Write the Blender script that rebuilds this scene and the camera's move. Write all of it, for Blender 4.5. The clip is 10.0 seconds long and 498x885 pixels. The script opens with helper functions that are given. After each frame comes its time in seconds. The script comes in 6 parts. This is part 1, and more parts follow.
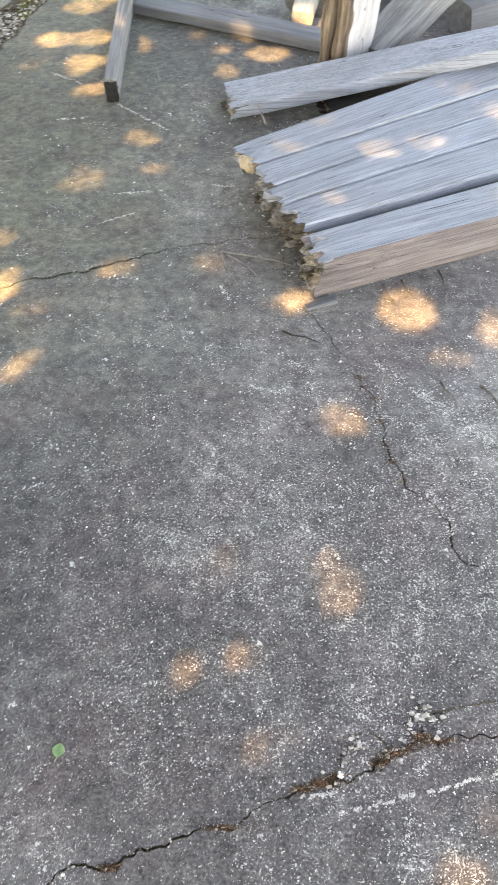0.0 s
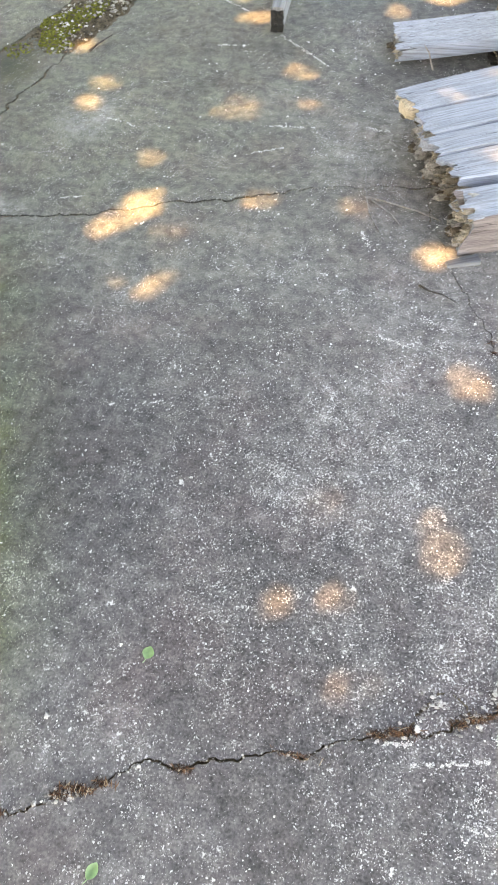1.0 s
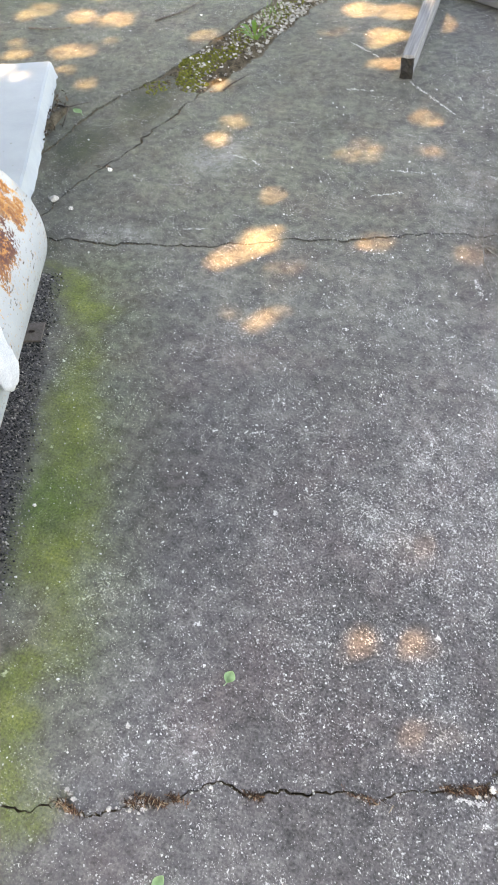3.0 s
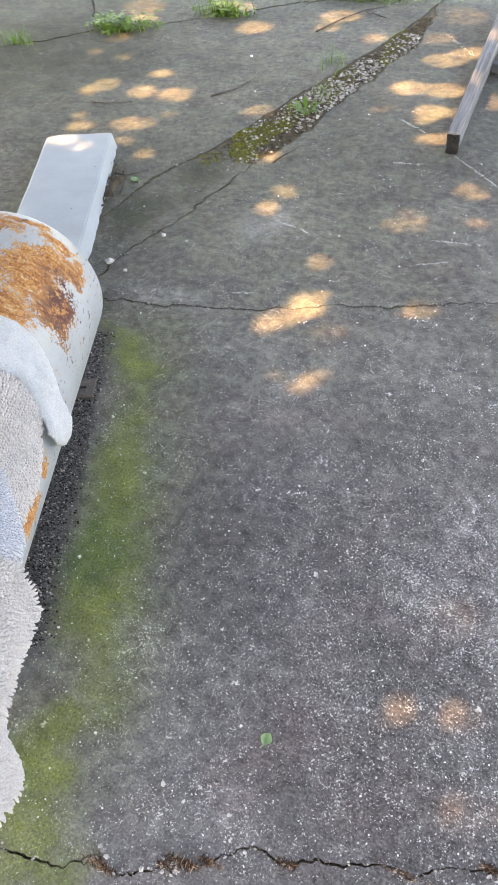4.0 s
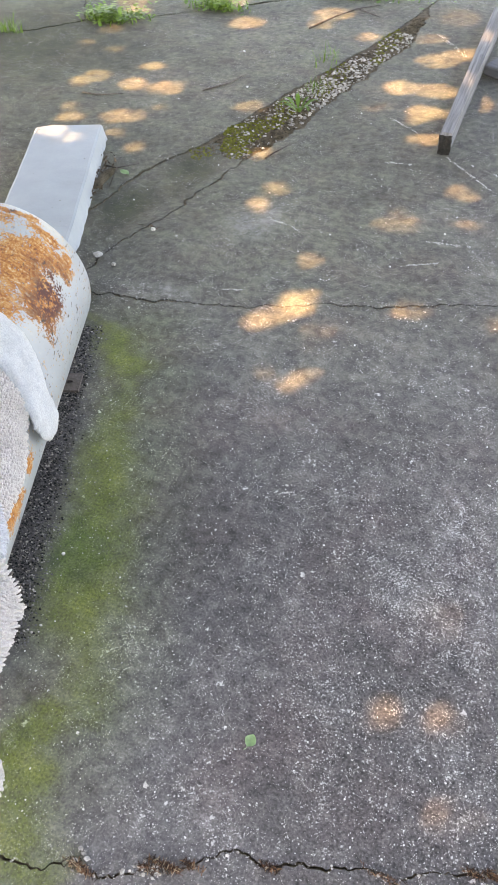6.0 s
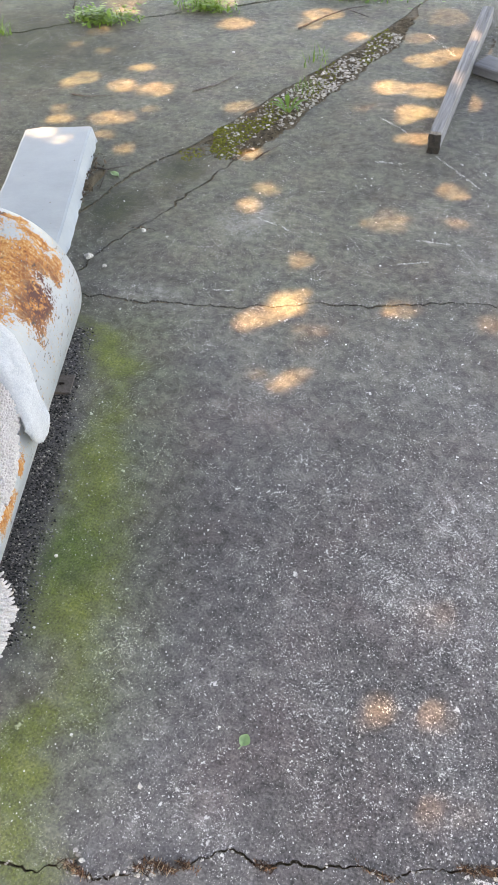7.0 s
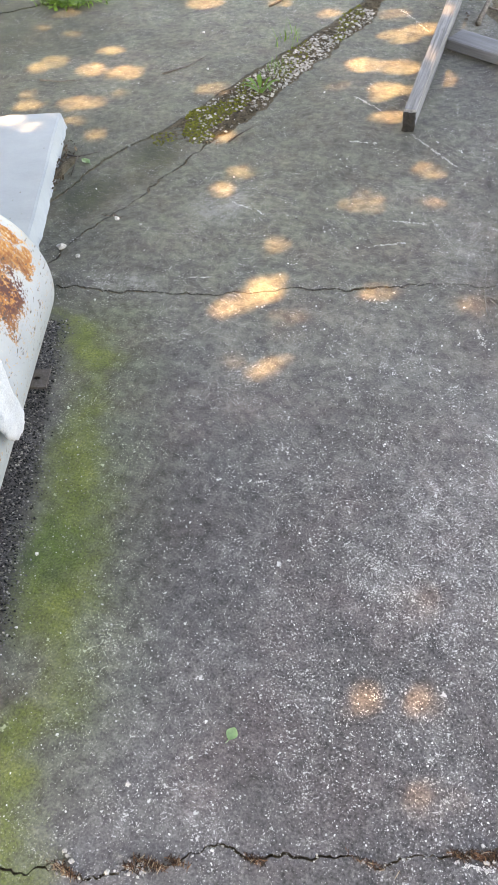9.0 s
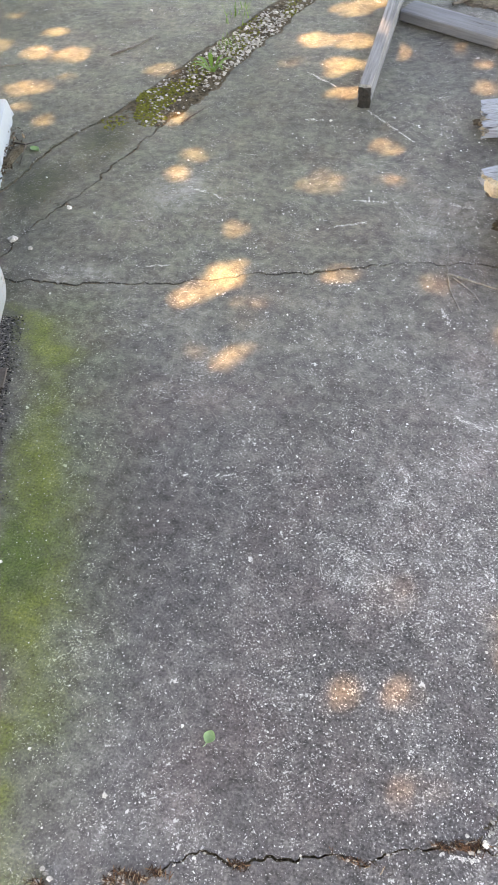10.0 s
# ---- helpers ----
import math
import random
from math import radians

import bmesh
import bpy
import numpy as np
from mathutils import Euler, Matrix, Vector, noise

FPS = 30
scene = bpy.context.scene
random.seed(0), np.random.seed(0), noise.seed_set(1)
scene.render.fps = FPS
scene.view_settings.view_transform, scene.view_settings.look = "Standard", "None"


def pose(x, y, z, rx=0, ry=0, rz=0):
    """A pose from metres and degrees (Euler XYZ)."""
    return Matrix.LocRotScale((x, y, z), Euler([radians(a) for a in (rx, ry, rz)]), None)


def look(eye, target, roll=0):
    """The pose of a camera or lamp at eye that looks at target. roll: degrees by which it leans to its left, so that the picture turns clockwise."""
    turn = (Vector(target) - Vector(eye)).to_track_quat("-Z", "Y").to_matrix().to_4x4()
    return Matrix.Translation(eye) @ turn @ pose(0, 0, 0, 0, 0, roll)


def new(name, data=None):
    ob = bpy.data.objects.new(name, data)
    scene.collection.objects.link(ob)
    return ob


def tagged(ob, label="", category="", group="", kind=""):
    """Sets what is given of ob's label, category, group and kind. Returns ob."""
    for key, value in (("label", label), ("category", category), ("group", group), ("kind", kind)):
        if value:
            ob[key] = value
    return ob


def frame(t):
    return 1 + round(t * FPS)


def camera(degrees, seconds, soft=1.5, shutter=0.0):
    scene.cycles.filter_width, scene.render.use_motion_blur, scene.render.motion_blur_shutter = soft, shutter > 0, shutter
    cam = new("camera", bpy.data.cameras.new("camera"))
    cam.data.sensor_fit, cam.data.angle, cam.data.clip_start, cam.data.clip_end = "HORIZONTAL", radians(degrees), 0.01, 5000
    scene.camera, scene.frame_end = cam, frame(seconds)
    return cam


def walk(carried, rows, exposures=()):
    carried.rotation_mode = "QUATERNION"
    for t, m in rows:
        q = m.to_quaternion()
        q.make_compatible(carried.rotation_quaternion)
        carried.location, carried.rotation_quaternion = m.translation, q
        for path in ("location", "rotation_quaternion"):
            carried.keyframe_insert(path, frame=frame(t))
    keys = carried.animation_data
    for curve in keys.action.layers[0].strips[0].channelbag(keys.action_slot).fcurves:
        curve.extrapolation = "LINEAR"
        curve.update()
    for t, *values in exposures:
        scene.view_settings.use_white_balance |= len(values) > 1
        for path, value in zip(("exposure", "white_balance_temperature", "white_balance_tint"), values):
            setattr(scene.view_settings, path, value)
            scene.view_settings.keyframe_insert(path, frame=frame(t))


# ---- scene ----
cam = camera(36.53, 10.0, soft=1.35, shutter=0.25)
PATH = [
    (0.0, 0.0000, 0.0000, 1.5000, 39.022, 0.336, -0.413),
    (0.5, -0.0408, -0.0236, 1.5006, 37.916, 0.249, 5.609),
    (1.0, -0.0619, -0.0375, 1.4743, 35.804, 0.396, 10.754),
    (1.5, -0.0619, -0.0472, 1.4643, 34.339, 0.591, 13.452),
    (2.0, -0.0671, -0.0491, 1.4658, 34.116, 0.806, 15.205),
    (2.5, -0.0844, -0.0560, 1.4914, 35.485, 1.411, 17.024),
    (3.0, -0.0815, -0.0539, 1.5186, 38.053, 2.568, 19.020),
    (4.3, -0.0995, -0.0770, 1.5550, 42.925, 3.250, 22.620),
    (4.5, -0.1017, -0.0713, 1.5487, 42.946, 3.114, 22.702),
    (5.0, -0.1140, -0.0632, 1.5387, 42.621, 2.558, 22.731),
    (5.5, -0.1153, -0.0656, 1.5428, 42.263, 1.927, 22.416),
    (7.0, -0.1043, -0.0649, 1.5437, 42.235, 1.832, 21.420),
    (7.5, -0.0999, -0.0606, 1.5403, 42.022, 1.941, 21.012),
    (8.0, -0.0892, -0.0509, 1.5438, 41.689, 1.938, 20.395),
    (8.5, -0.0960, -0.0463, 1.5492, 41.411, 2.248, 20.111),
    (9.0, -0.0949, -0.0329, 1.5386, 40.876, 2.375, 19.400),
    (9.5, -0.1039, -0.0101, 1.5317, 40.227, 2.526, 18.411),
    (10.0, -0.0954, 0.0202, 1.5222, 39.306, 2.502, 16.015),
]
walk(cam, [(t, pose(x, y, z, rx, ry, rz)) for t, x, y, z, rx, ry, rz in PATH],
     exposures=[(t, stops, warm, tint) for t, stops, warm, tint in (
         (0.0, 3.56, 10800, 17), (0.5, 3.66, 10750, 17), (1.0, 3.88, 10750, 17), (1.7, 3.93, 10700, 18), (2.8, 3.80, 10550, 19), (4.5, 3.47, 9950, 22),
         (5.5, 3.48, 10100, 22), (8.2, 3.60, 10500, 21), (10.0, 3.69, 10600, 21))])

# ---- light ----
SUN_ELEV, SUN_HEADING = radians(50), radians(55)   # heading: the way the light travels over the ground
RAY = Vector((math.cos(SUN_ELEV) * math.cos(SUN_HEADING), math.cos(SUN_ELEV) * math.sin(SUN_HEADING), -math.sin(SUN_ELEV)))
world = bpy.data.worlds.new("sky")
scene.world = world
world.use_nodes = True
sky = world.node_tree.nodes.new("ShaderNodeTexSky")
sky.sky_type, sky.sun_disc = "NISHITA", False
sky.sun_elevation = SUN_ELEV
sky.sun_rotation = math.atan2(-RAY.x, -RAY.y)
sky.dust_density, sky.ozone_density = 1.0, 1.0
background = world.node_tree.nodes["Background"]
background.inputs["Strength"].default_value = 0.15
world.node_tree.links.new(sky.outputs["Color"], background.inputs["Color"])
sun = new("sun", bpy.data.lights.new("sun", "SUN"))
sun.data.energy, sun.data.angle, sun.data.color = 2.7, radians(0.53), (1.0, 0.73, 0.43)
sun.matrix_world = look((-8, -5, 9), Vector((-8, -5, 9)) + RAY)

# ---- building blocks ----
rng = random.Random(7)
GAP_SCALE, GAP_TRIM = 0.95, 0.003


def node(nt, kind, *args, **kw):
    """A node; args go to its inputs in order, kw to attributes or to inputs by name."""
    nd = nt.nodes.new(kind)
    for i, v in enumerate(args):
        if v is None:
            continue
        if isinstance(v, bpy.types.NodeSocket):
            nt.links.new(v, nd.inputs[i])
        else:
            nd.inputs[i].default_value = v
    for k, v in kw.items():
        key = k.replace("_", " ")
        if key in nd.inputs:
            if isinstance(v, bpy.types.NodeSocket):
                nt.links.new(v, nd.inputs[key])
            else:
                nd.inputs[key].default_value = v
        elif k == "operation":
            nd.operation = v
        elif k == "use_clamp":
            nd.use_clamp = v
        elif k == "interpolation_type":
            nd.interpolation_type = v
        else:
            raise ValueError(k)
    return nd


def surface(name, rough=0.8, spec=0.3):
    m = bpy.data.materials.new(name)
    m.use_nodes = True
    nt = m.node_tree
    bsdf = nt.nodes["Principled BSDF"]
    bsdf.inputs["Roughness"].default_value = rough
    bsdf.inputs["Specular IOR Level"].default_value = spec
    return m, nt, bsdf


def coords(nt, scale=(1, 1, 1), shift=(0, 0, 0)):
    tc = node(nt, "ShaderNodeTexCoord")
    mp = node(nt, "ShaderNodeMapping", tc.outputs["Object"])
    mp.inputs["Scale"].default_value = scale
    mp.inputs["Location"].default_value = shift
    return mp.outputs[0]


def noise_tex(nt, vec, scale, detail=4.0, rough=0.6, distort=0.0):
    return node(nt, "ShaderNodeTexNoise", Vector=vec, Scale=scale, Detail=detail, Roughness=rough, Distortion=distort).outputs["Fac"]


def ramp(nt, fac, *stops):
    nd = node(nt, "ShaderNodeValToRGB", fac)
    el = nd.color_ramp.elements
    while len(el) < len(stops):
        el.new(0.5)
    for e, (p, c) in zip(el, stops):
        e.position = p
        e.color = (*c, 1) if len(c) == 3 else c
    return nd.outputs["Color"]


def step(nt, v, lo, hi):
    return node(nt, "ShaderNodeMapRange", v, lo, hi, 0.0, 1.0, interpolation_type="SMOOTHSTEP").outputs[0]


def calc(nt, op, a, b=0.0):
    return node(nt, "ShaderNodeMath", a, b, operation=op, use_clamp=False).outputs[0]


def blend(nt, fac, a, b, mode="MIX"):
    nd = nt.nodes.new("ShaderNodeMix")
    nd.data_type, nd.blend_type = "RGBA", mode
    for sock, v in ((nd.inputs[0], fac), (nd.inputs[6], a), (nd.inputs[7], b)):
        if isinstance(v, bpy.types.NodeSocket):
            nt.links.new(v, sock)
        else:
            sock.default_value = v if isinstance(v, (int, float)) else (*v, 1)
    return nd.outputs[2]


def bump(nt, bsdf, height, strength=0.5, distance=0.01, under=None):
    nd = node(nt, "ShaderNodeBump", Strength=strength, Distance=distance, Height=height)
    if under is not None:
        nt.links.new(under, nd.inputs["Normal"])
    nt.links.new(nd.outputs[0], bsdf.inputs["Normal"])
    return nd.outputs[0]


def paint(nt, bsdf, colour):
    nt.links.new(colour, bsdf.inputs["Base Color"])


def part(name, bm, material, parent=None, label="", smooth=False, second=None):
    """Links a bmesh as one mesh object, under a thing or a part."""
    me = bpy.data.meshes.new(name)
    bm.to_mesh(me)
    bm.free()
    ob = mesh_object(name, me, material, parent, label, smooth)
    if second is not None:
        me.materials.append(second)
    return ob


def mesh_object(name, me, material, parent=None, label="", smooth=False):
    if smooth:
        me.polygons.foreach_set("use_smooth", [True] * len(me.polygons))
    me.materials.append(material)
    ob = new(name, me)
    if parent is not None:
        ob.parent = parent
    if label:
        tagged(ob, label)
    return ob


def from_lists(name, verts, faces, material, parent=None, label="", smooth=False):
    me = bpy.data.meshes.new(name)
    me.from_pydata([tuple(v) for v in verts], [], faces)
    me.update()
    return mesh_object(name, me, material, parent, label, smooth)


def wobble(p, scale, amount, seed=0.0):
    q = Vector(p) * scale + Vector((seed, seed * 1.7, seed * 0.3))
    return noise.noise_vector(q) * amount


def rough_stone(radius, seed, squash=0.7, sub=2):
    bm = bmesh.new()
    bmesh.ops.create_icosphere(bm, subdivisions=sub, radius=radius)
    for v in bm.verts:
        v.co += wobble(v.co, 1.1 / radius, radius * 0.6, seed) + wobble(v.co, 3.0 / radius, radius * 0.2, seed)
        v.co.z *= squash
    low = min(v.co.z for v in bm.verts)
    for v in bm.verts:
        v.co.z -= low + radius * 0.08
    return bm


def tube(path, radii, sides=7):
    """A round stem along points, with a radius at each."""
    bm = bmesh.new()
    rings = []
    for i, p in enumerate(path):
        p = Vector(p)
        d = (Vector(path[min(i + 1, len(path) - 1)]) - Vector(path[max(i - 1, 0)])).normalized()
        a = d.cross(Vector((0.31, 0.2, 0.93))).normalized()
        b = d.cross(a)
        rings.append([bm.verts.new(p + (a * math.cos(k * math.tau / sides) + b * math.sin(k * math.tau / sides)) * radii[i]) for k in range(sides)])
    for r0, r1 in zip(rings, rings[1:]):
        for k in range(sides):
            bm.faces.new((r0[k], r0[(k + 1) % sides], r1[(k + 1) % sides], r1[k]))
    bm.faces.new(rings[0][::-1])
    bm.faces.new(rings[-1])
    return bm


# ---- materials ----
def line_mask(nt, pos, a, b, width):
    """1 on the stroke from a to b, fading over its width."""
    a, b = Vector((*a, 0)), Vector((*b, 0))
    rel = node(nt, "ShaderNodeVectorMath", pos, tuple(a), operation="SUBTRACT").outputs[0]
    along = node(nt, "ShaderNodeVectorMath", rel, tuple((b - a) / (b - a).length_squared), operation="DOT_PRODUCT").outputs["Value"]
    clamped = node(nt, "ShaderNodeMath", along, 0.0, operation="ADD", use_clamp=True).outputs[0]
    back = node(nt, "ShaderNodeVectorMath", tuple(b - a), operation="SCALE", Scale=clamped).outputs[0]
    gap = node(nt, "ShaderNodeVectorMath", rel, back, operation="DISTANCE").outputs["Value"]
    return node(nt, "ShaderNodeMapRange", gap, width, 0.0, 0.0, 1.0, interpolation_type="SMOOTHSTEP").outputs[0]


def blob_mask(nt, pos, x, y, rx, ry):
    rel = node(nt, "ShaderNodeVectorMath", pos, (x, y, 0), operation="SUBTRACT").outputs[0]
    rel = node(nt, "ShaderNodeVectorMath", rel, (1 / rx, 1 / ry, 0), operation="MULTIPLY").outputs[0]
    gap = node(nt, "ShaderNodeVectorMath", rel, operation="LENGTH").outputs["Value"]
    return node(nt, "ShaderNodeMapRange", gap, 1.0, 0.0, 0.0, 1.0, interpolation_type="SMOOTHSTEP").outputs[0]


def total(nt, socks):
    s = None
    for o in socks:
        s = o if s is None else calc(nt, "MAXIMUM", s, o)
    return s


def concrete_material():
    m, nt, bsdf = surface("weathered_concrete", 0.88, 0.25)
    raw = coords(nt)
    flat = node(nt, "ShaderNodeVectorMath", raw, (1, 1, 0), operation="MULTIPLY").outputs[0]
    warp = node(nt, "ShaderNodeTexNoise", Vector=flat, Scale=9.0, Detail=4.0)
    shift = node(nt, "ShaderNodeVectorMath", warp.outputs["Color"], (0.5, 0.5, 0.5), operation="SUBTRACT").outputs[0]
    shift = node(nt, "ShaderNodeVectorMath", shift, operation="SCALE", Scale=0.14).outputs[0]
    pos = node(nt, "ShaderNodeVectorMath", flat, shift, operation="ADD").outputs[0]
    pos = node(nt, "ShaderNodeVectorMath", pos, (1, 1, 0), operation="MULTIPLY").outputs[0]
    broad = noise_tex(nt, flat, 1.6, 5.0, 0.62)
    mid = noise_tex(nt, flat, 11.0, 6.0, 0.7)
    fine = noise_tex(nt, flat, 170.0, 3.0, 0.65)
    colour = ramp(nt, broad, (0.28, (0.081, 0.0775, 0.078)), (0.5, (0.116, 0.1115, 0.1125)), (0.72, (0.163, 0.158, 0.158)))
    colour = blend(nt, 1.0, colour, ramp(nt, mid, (0.28, (0.67, 0.67, 0.68)), (0.5, (1.02, 1.01, 1.0)), (0.75, (1.38, 1.36, 1.34))), "MULTIPLY")
    worn = blob_mask(nt, pos, 0.25, 0.75, 1.25, 1.15)
    colour = blend(nt, calc(nt, "MULTIPLY", worn, 0.22), colour, blend(nt, 1.0, colour, (0.5, 0.5, 0.5), "MULTIPLY"))
    grainy = calc(nt, "ADD", calc(nt, "MULTIPLY", worn, 0.8), 0.46)
    colour = blend(nt, grainy, colour, blend(nt, 1.0, colour, ramp(nt, fine, (0.3, (0.36, 0.36, 0.37)), (0.5, (1.0, 1.0, 1.0)), (0.7, (1.8, 1.79, 1.77))), "MULTIPLY"))
    mottle = noise_tex(nt, node(nt, "ShaderNodeVectorMath", flat, (3.0, 7.0, 0), operation="ADD").outputs[0], 34.0, 5.0, 0.7)
    colour = blend(nt, 1.0, colour, ramp(nt, mottle, (0.3, (0.6, 0.6, 0.6)), (0.5, (1.0, 1.0, 1.0)), (0.7, (1.48, 1.48, 1.46))), "MULTIPLY")
    hue = noise_tex(nt, node(nt, "ShaderNodeVectorMath", flat, (9.0, 2.0, 0), operation="ADD").outputs[0], 3.5, 4.0, 0.6)
    colour = blend(nt, 1.0, colour, ramp(nt, hue, (0.32, (0.97, 0.985, 1.0)), (0.5, (1.01, 0.995, 1.0)), (0.68, (1.09, 0.98, 0.995))), "MULTIPLY")
    # olive film of algae over the damp far ground
    sep = node(nt, "ShaderNodeSeparateXYZ", pos)
    damp = calc(nt, "MULTIPLY", step(nt, sep.outputs[0], 0.9, -1.1), step(nt, sep.outputs[1], 0.8, 2.3))
    damp = calc(nt, "MULTIPLY", damp, node(nt, "ShaderNodeMapRange", mid, 0.3, 0.7, 0.45, 1.0).outputs[0])
    colour = blend(nt, damp, colour, blend(nt, 1.0, colour, (0.92, 1.0, 0.74), "MULTIPLY"))
    # dark algae on the sunken strip and about the joint
    slimy = total(nt, [blob_mask(nt, pos, -1.47, 2.55, 0.2, 0.34), blob_mask(nt, pos, -1.6, 2.2, 0.18, 0.34), blob_mask(nt, pos, -3.0, 3.5, 1.15, 1.3), blob_mask(nt, pos, -1.5, 1.6, 0.25, 0.14)])
    slimy = calc(nt, "MULTIPLY", slimy, node(nt, "ShaderNodeMapRange", mottle, 0.35, 0.6, 0.55, 1.0).outputs[0])
    colour = blend(nt, slimy, colour, blend(nt, 1.0, colour, (0.37, 0.43, 0.29), "MULTIPLY"))
    # a film of pale dust over the middle of the yard
    dust = calc(nt, "MULTIPLY", blob_mask(nt, pos, 0.0, 1.75, 1.05, 1.2), 0.95)
    colour = blend(nt, dust, colour, blend(nt, 1.0, colour, (1.33, 1.32, 1.31), "MULTIPLY"))
    # worn, pale patches where the aggregate shows
    pale = total(nt, [blob_mask(nt, pos, 0.75, 1.1, 0.5, 0.75), blob_mask(nt, pos, 0.3, 0.12, 0.5, 0.35), blob_mask(nt, pos, -0.1, 0.92, 0.3, 0.2),
                      blob_mask(nt, pos, -1.1, 2.25, 0.2, 0.26), blob_mask(nt, pos, -1.25, 1.74, 0.25, 0.1)])
    lift = calc(nt, "MULTIPLY", pale, step(nt, mid, 0.4, 0.66))
    colour = blend(nt, calc(nt, "MULTIPLY", lift, 0.2), colour, (0.26, 0.255, 0.25))
    scuffed = total(nt, [blob_mask(nt, pos, 0.78, 1.2, 0.5, 0.6), calc(nt, "MULTIPLY", blob_mask(nt, pos, -0.05, 2.35, 0.3, 0.35), 0.7), calc(nt, "MULTIPLY", blob_mask(nt, pos, 0.1, 1.35, 0.25, 0.3), 0.5),
                         blob_mask(nt, pos, -1.08, 2.27, 0.14, 0.2), calc(nt, "MULTIPLY", blob_mask(nt, pos, -1.2, 1.74, 0.25, 0.07), 0.8)])
    rubbed = calc(nt, "MULTIPLY", scuffed, step(nt, noise_tex(nt, flat, 17.0, 7.0, 0.75), 0.42, 0.62))
    colour = blend(nt, calc(nt, "MULTIPLY", rubbed, 0.6), colour, (0.34, 0.335, 0.325))
    # grains of white aggregate, worn bare in clusters
    clump = calc(nt, "ADD", calc(nt, "MULTIPLY", noise_tex(nt, flat, 26.0, 5.0, 0.7), 0.6), calc(nt, "MULTIPLY", noise_tex(nt, flat, 6.0, 3.0, 0.6), 0.4))
    clump = node(nt, "ShaderNodeMapRange", clump, 0.38, 0.62, 0.1, 0.85).outputs[0]
    level = calc(nt, "ADD", calc(nt, "ADD", calc(nt, "MULTIPLY", clump, 0.5), calc(nt, "MULTIPLY", broad, 0.3)), calc(nt, "ADD", calc(nt, "MULTIPLY", calc(nt, "MAXIMUM", pale, rubbed), 0.11), calc(nt, "MULTIPLY", worn, 0.075)))
    grains = []
    for scale, thick, lo, hi in ((330.0, 0.03, 0.70, 0.55), (190.0, 0.022, 0.70, 0.552), (110.0, 0.018, 0.715, 0.572), (62.0, 0.015, 0.75, 0.617)):
        need = node(nt, "ShaderNodeMapRange", level, 0.3, 0.72, lo, hi).outputs[0]
        n = noise_tex(nt, node(nt, "ShaderNodeVectorMath", flat, (scale, 0.3, 0), operation="ADD").outputs[0], scale, 2.5, 0.6)
        grains.append(node(nt, "ShaderNodeMapRange", calc(nt, "SUBTRACT", n, need), 0.0, thick, 0.0, 1.0).outputs[0])
    vor = node(nt, "ShaderNodeTexVoronoi", Vector=node(nt, "ShaderNodeVectorMath", flat, node(nt, "ShaderNodeVectorMath", node(nt, "ShaderNodeTexNoise", Vector=flat, Scale=120.0, Detail=3.0).outputs["Color"], operation="SCALE", Scale=0.03).outputs[0], operation="ADD").outputs[0], Scale=26.0)
    pick = node(nt, "ShaderNodeSeparateXYZ", vor.outputs["Color"])
    size = node(nt, "ShaderNodeMapRange", pick.outputs[1], 0.0, 1.0, 0.08, 0.2).outputs[0]
    chip = calc(nt, "MULTIPLY", step(nt, calc(nt, "SUBTRACT", size, vor.outputs["Distance"]), 0.0, 0.05), step(nt, calc(nt, "ADD", pick.outputs[0], calc(nt, "MULTIPLY", level, 0.3)), 1.02, 1.04))
    # single round grains of quartz
    even = node(nt, "ShaderNodeMapRange", level, 0.32, 0.72, 0.06, 0.9).outputs[0]
    for scale, share, least, most in ((300.0, 0.3, 0.15, 0.42), (150.0, 0.3, 0.14, 0.36), (80.0, 0.16, 0.1, 0.27)):
        jog = node(nt, "ShaderNodeVectorMath", node(nt, "ShaderNodeTexNoise", Vector=flat, Scale=scale * 2.2, Detail=2.0).outputs["Color"], operation="SCALE", Scale=0.5 / scale).outputs[0]
        cell = node(nt, "ShaderNodeTexVoronoi", Vector=node(nt, "ShaderNodeVectorMath", flat, jog, operation="ADD").outputs[0], Scale=scale)
        rnd = node(nt, "ShaderNodeSeparateXYZ", cell.outputs["Color"])
        girth = node(nt, "ShaderNodeMapRange", rnd.outputs[1], 0.0, 1.0, least, most).outputs[0]
        dot = step(nt, calc(nt, "SUBTRACT", girth, cell.outputs["Distance"]), -0.03, 0.08)
        dot = calc(nt, "MULTIPLY", dot, step(nt, calc(nt, "SUBTRACT", calc(nt, "MULTIPLY", even, share), rnd.outputs[0]), 0.0, 0.02))
        grains.append(calc(nt, "MULTIPLY", dot, node(nt, "ShaderNodeMapRange", rnd.outputs[2], 0.0, 1.0, 0.6, 1.0).outputs[0]))
    speck = total(nt, [calc(nt, "MULTIPLY", grains[0], 0.55), calc(nt, "MULTIPLY", grains[1], 0.8), calc(nt, "MULTIPLY", grains[2], 0.9), calc(nt, "MULTIPLY", grains[3], 0.9), *grains[4:], chip])
    speck = calc(nt, "MULTIPLY", speck, node(nt, "ShaderNodeMapRange", damp, 0.15, 0.8, 1.0, 0.45).outputs[0])
    colour = blend(nt, speck, colour, (0.57, 0.557, 0.542))
    easy = node(nt, "ShaderNodeVectorMath", flat, node(nt, "ShaderNodeVectorMath", shift, operation="SCALE", Scale=0.2).outputs[0], operation="ADD").outputs[0]
    easy = node(nt, "ShaderNodeVectorMath", easy, (1, 1, 0), operation="MULTIPLY").outputs[0]
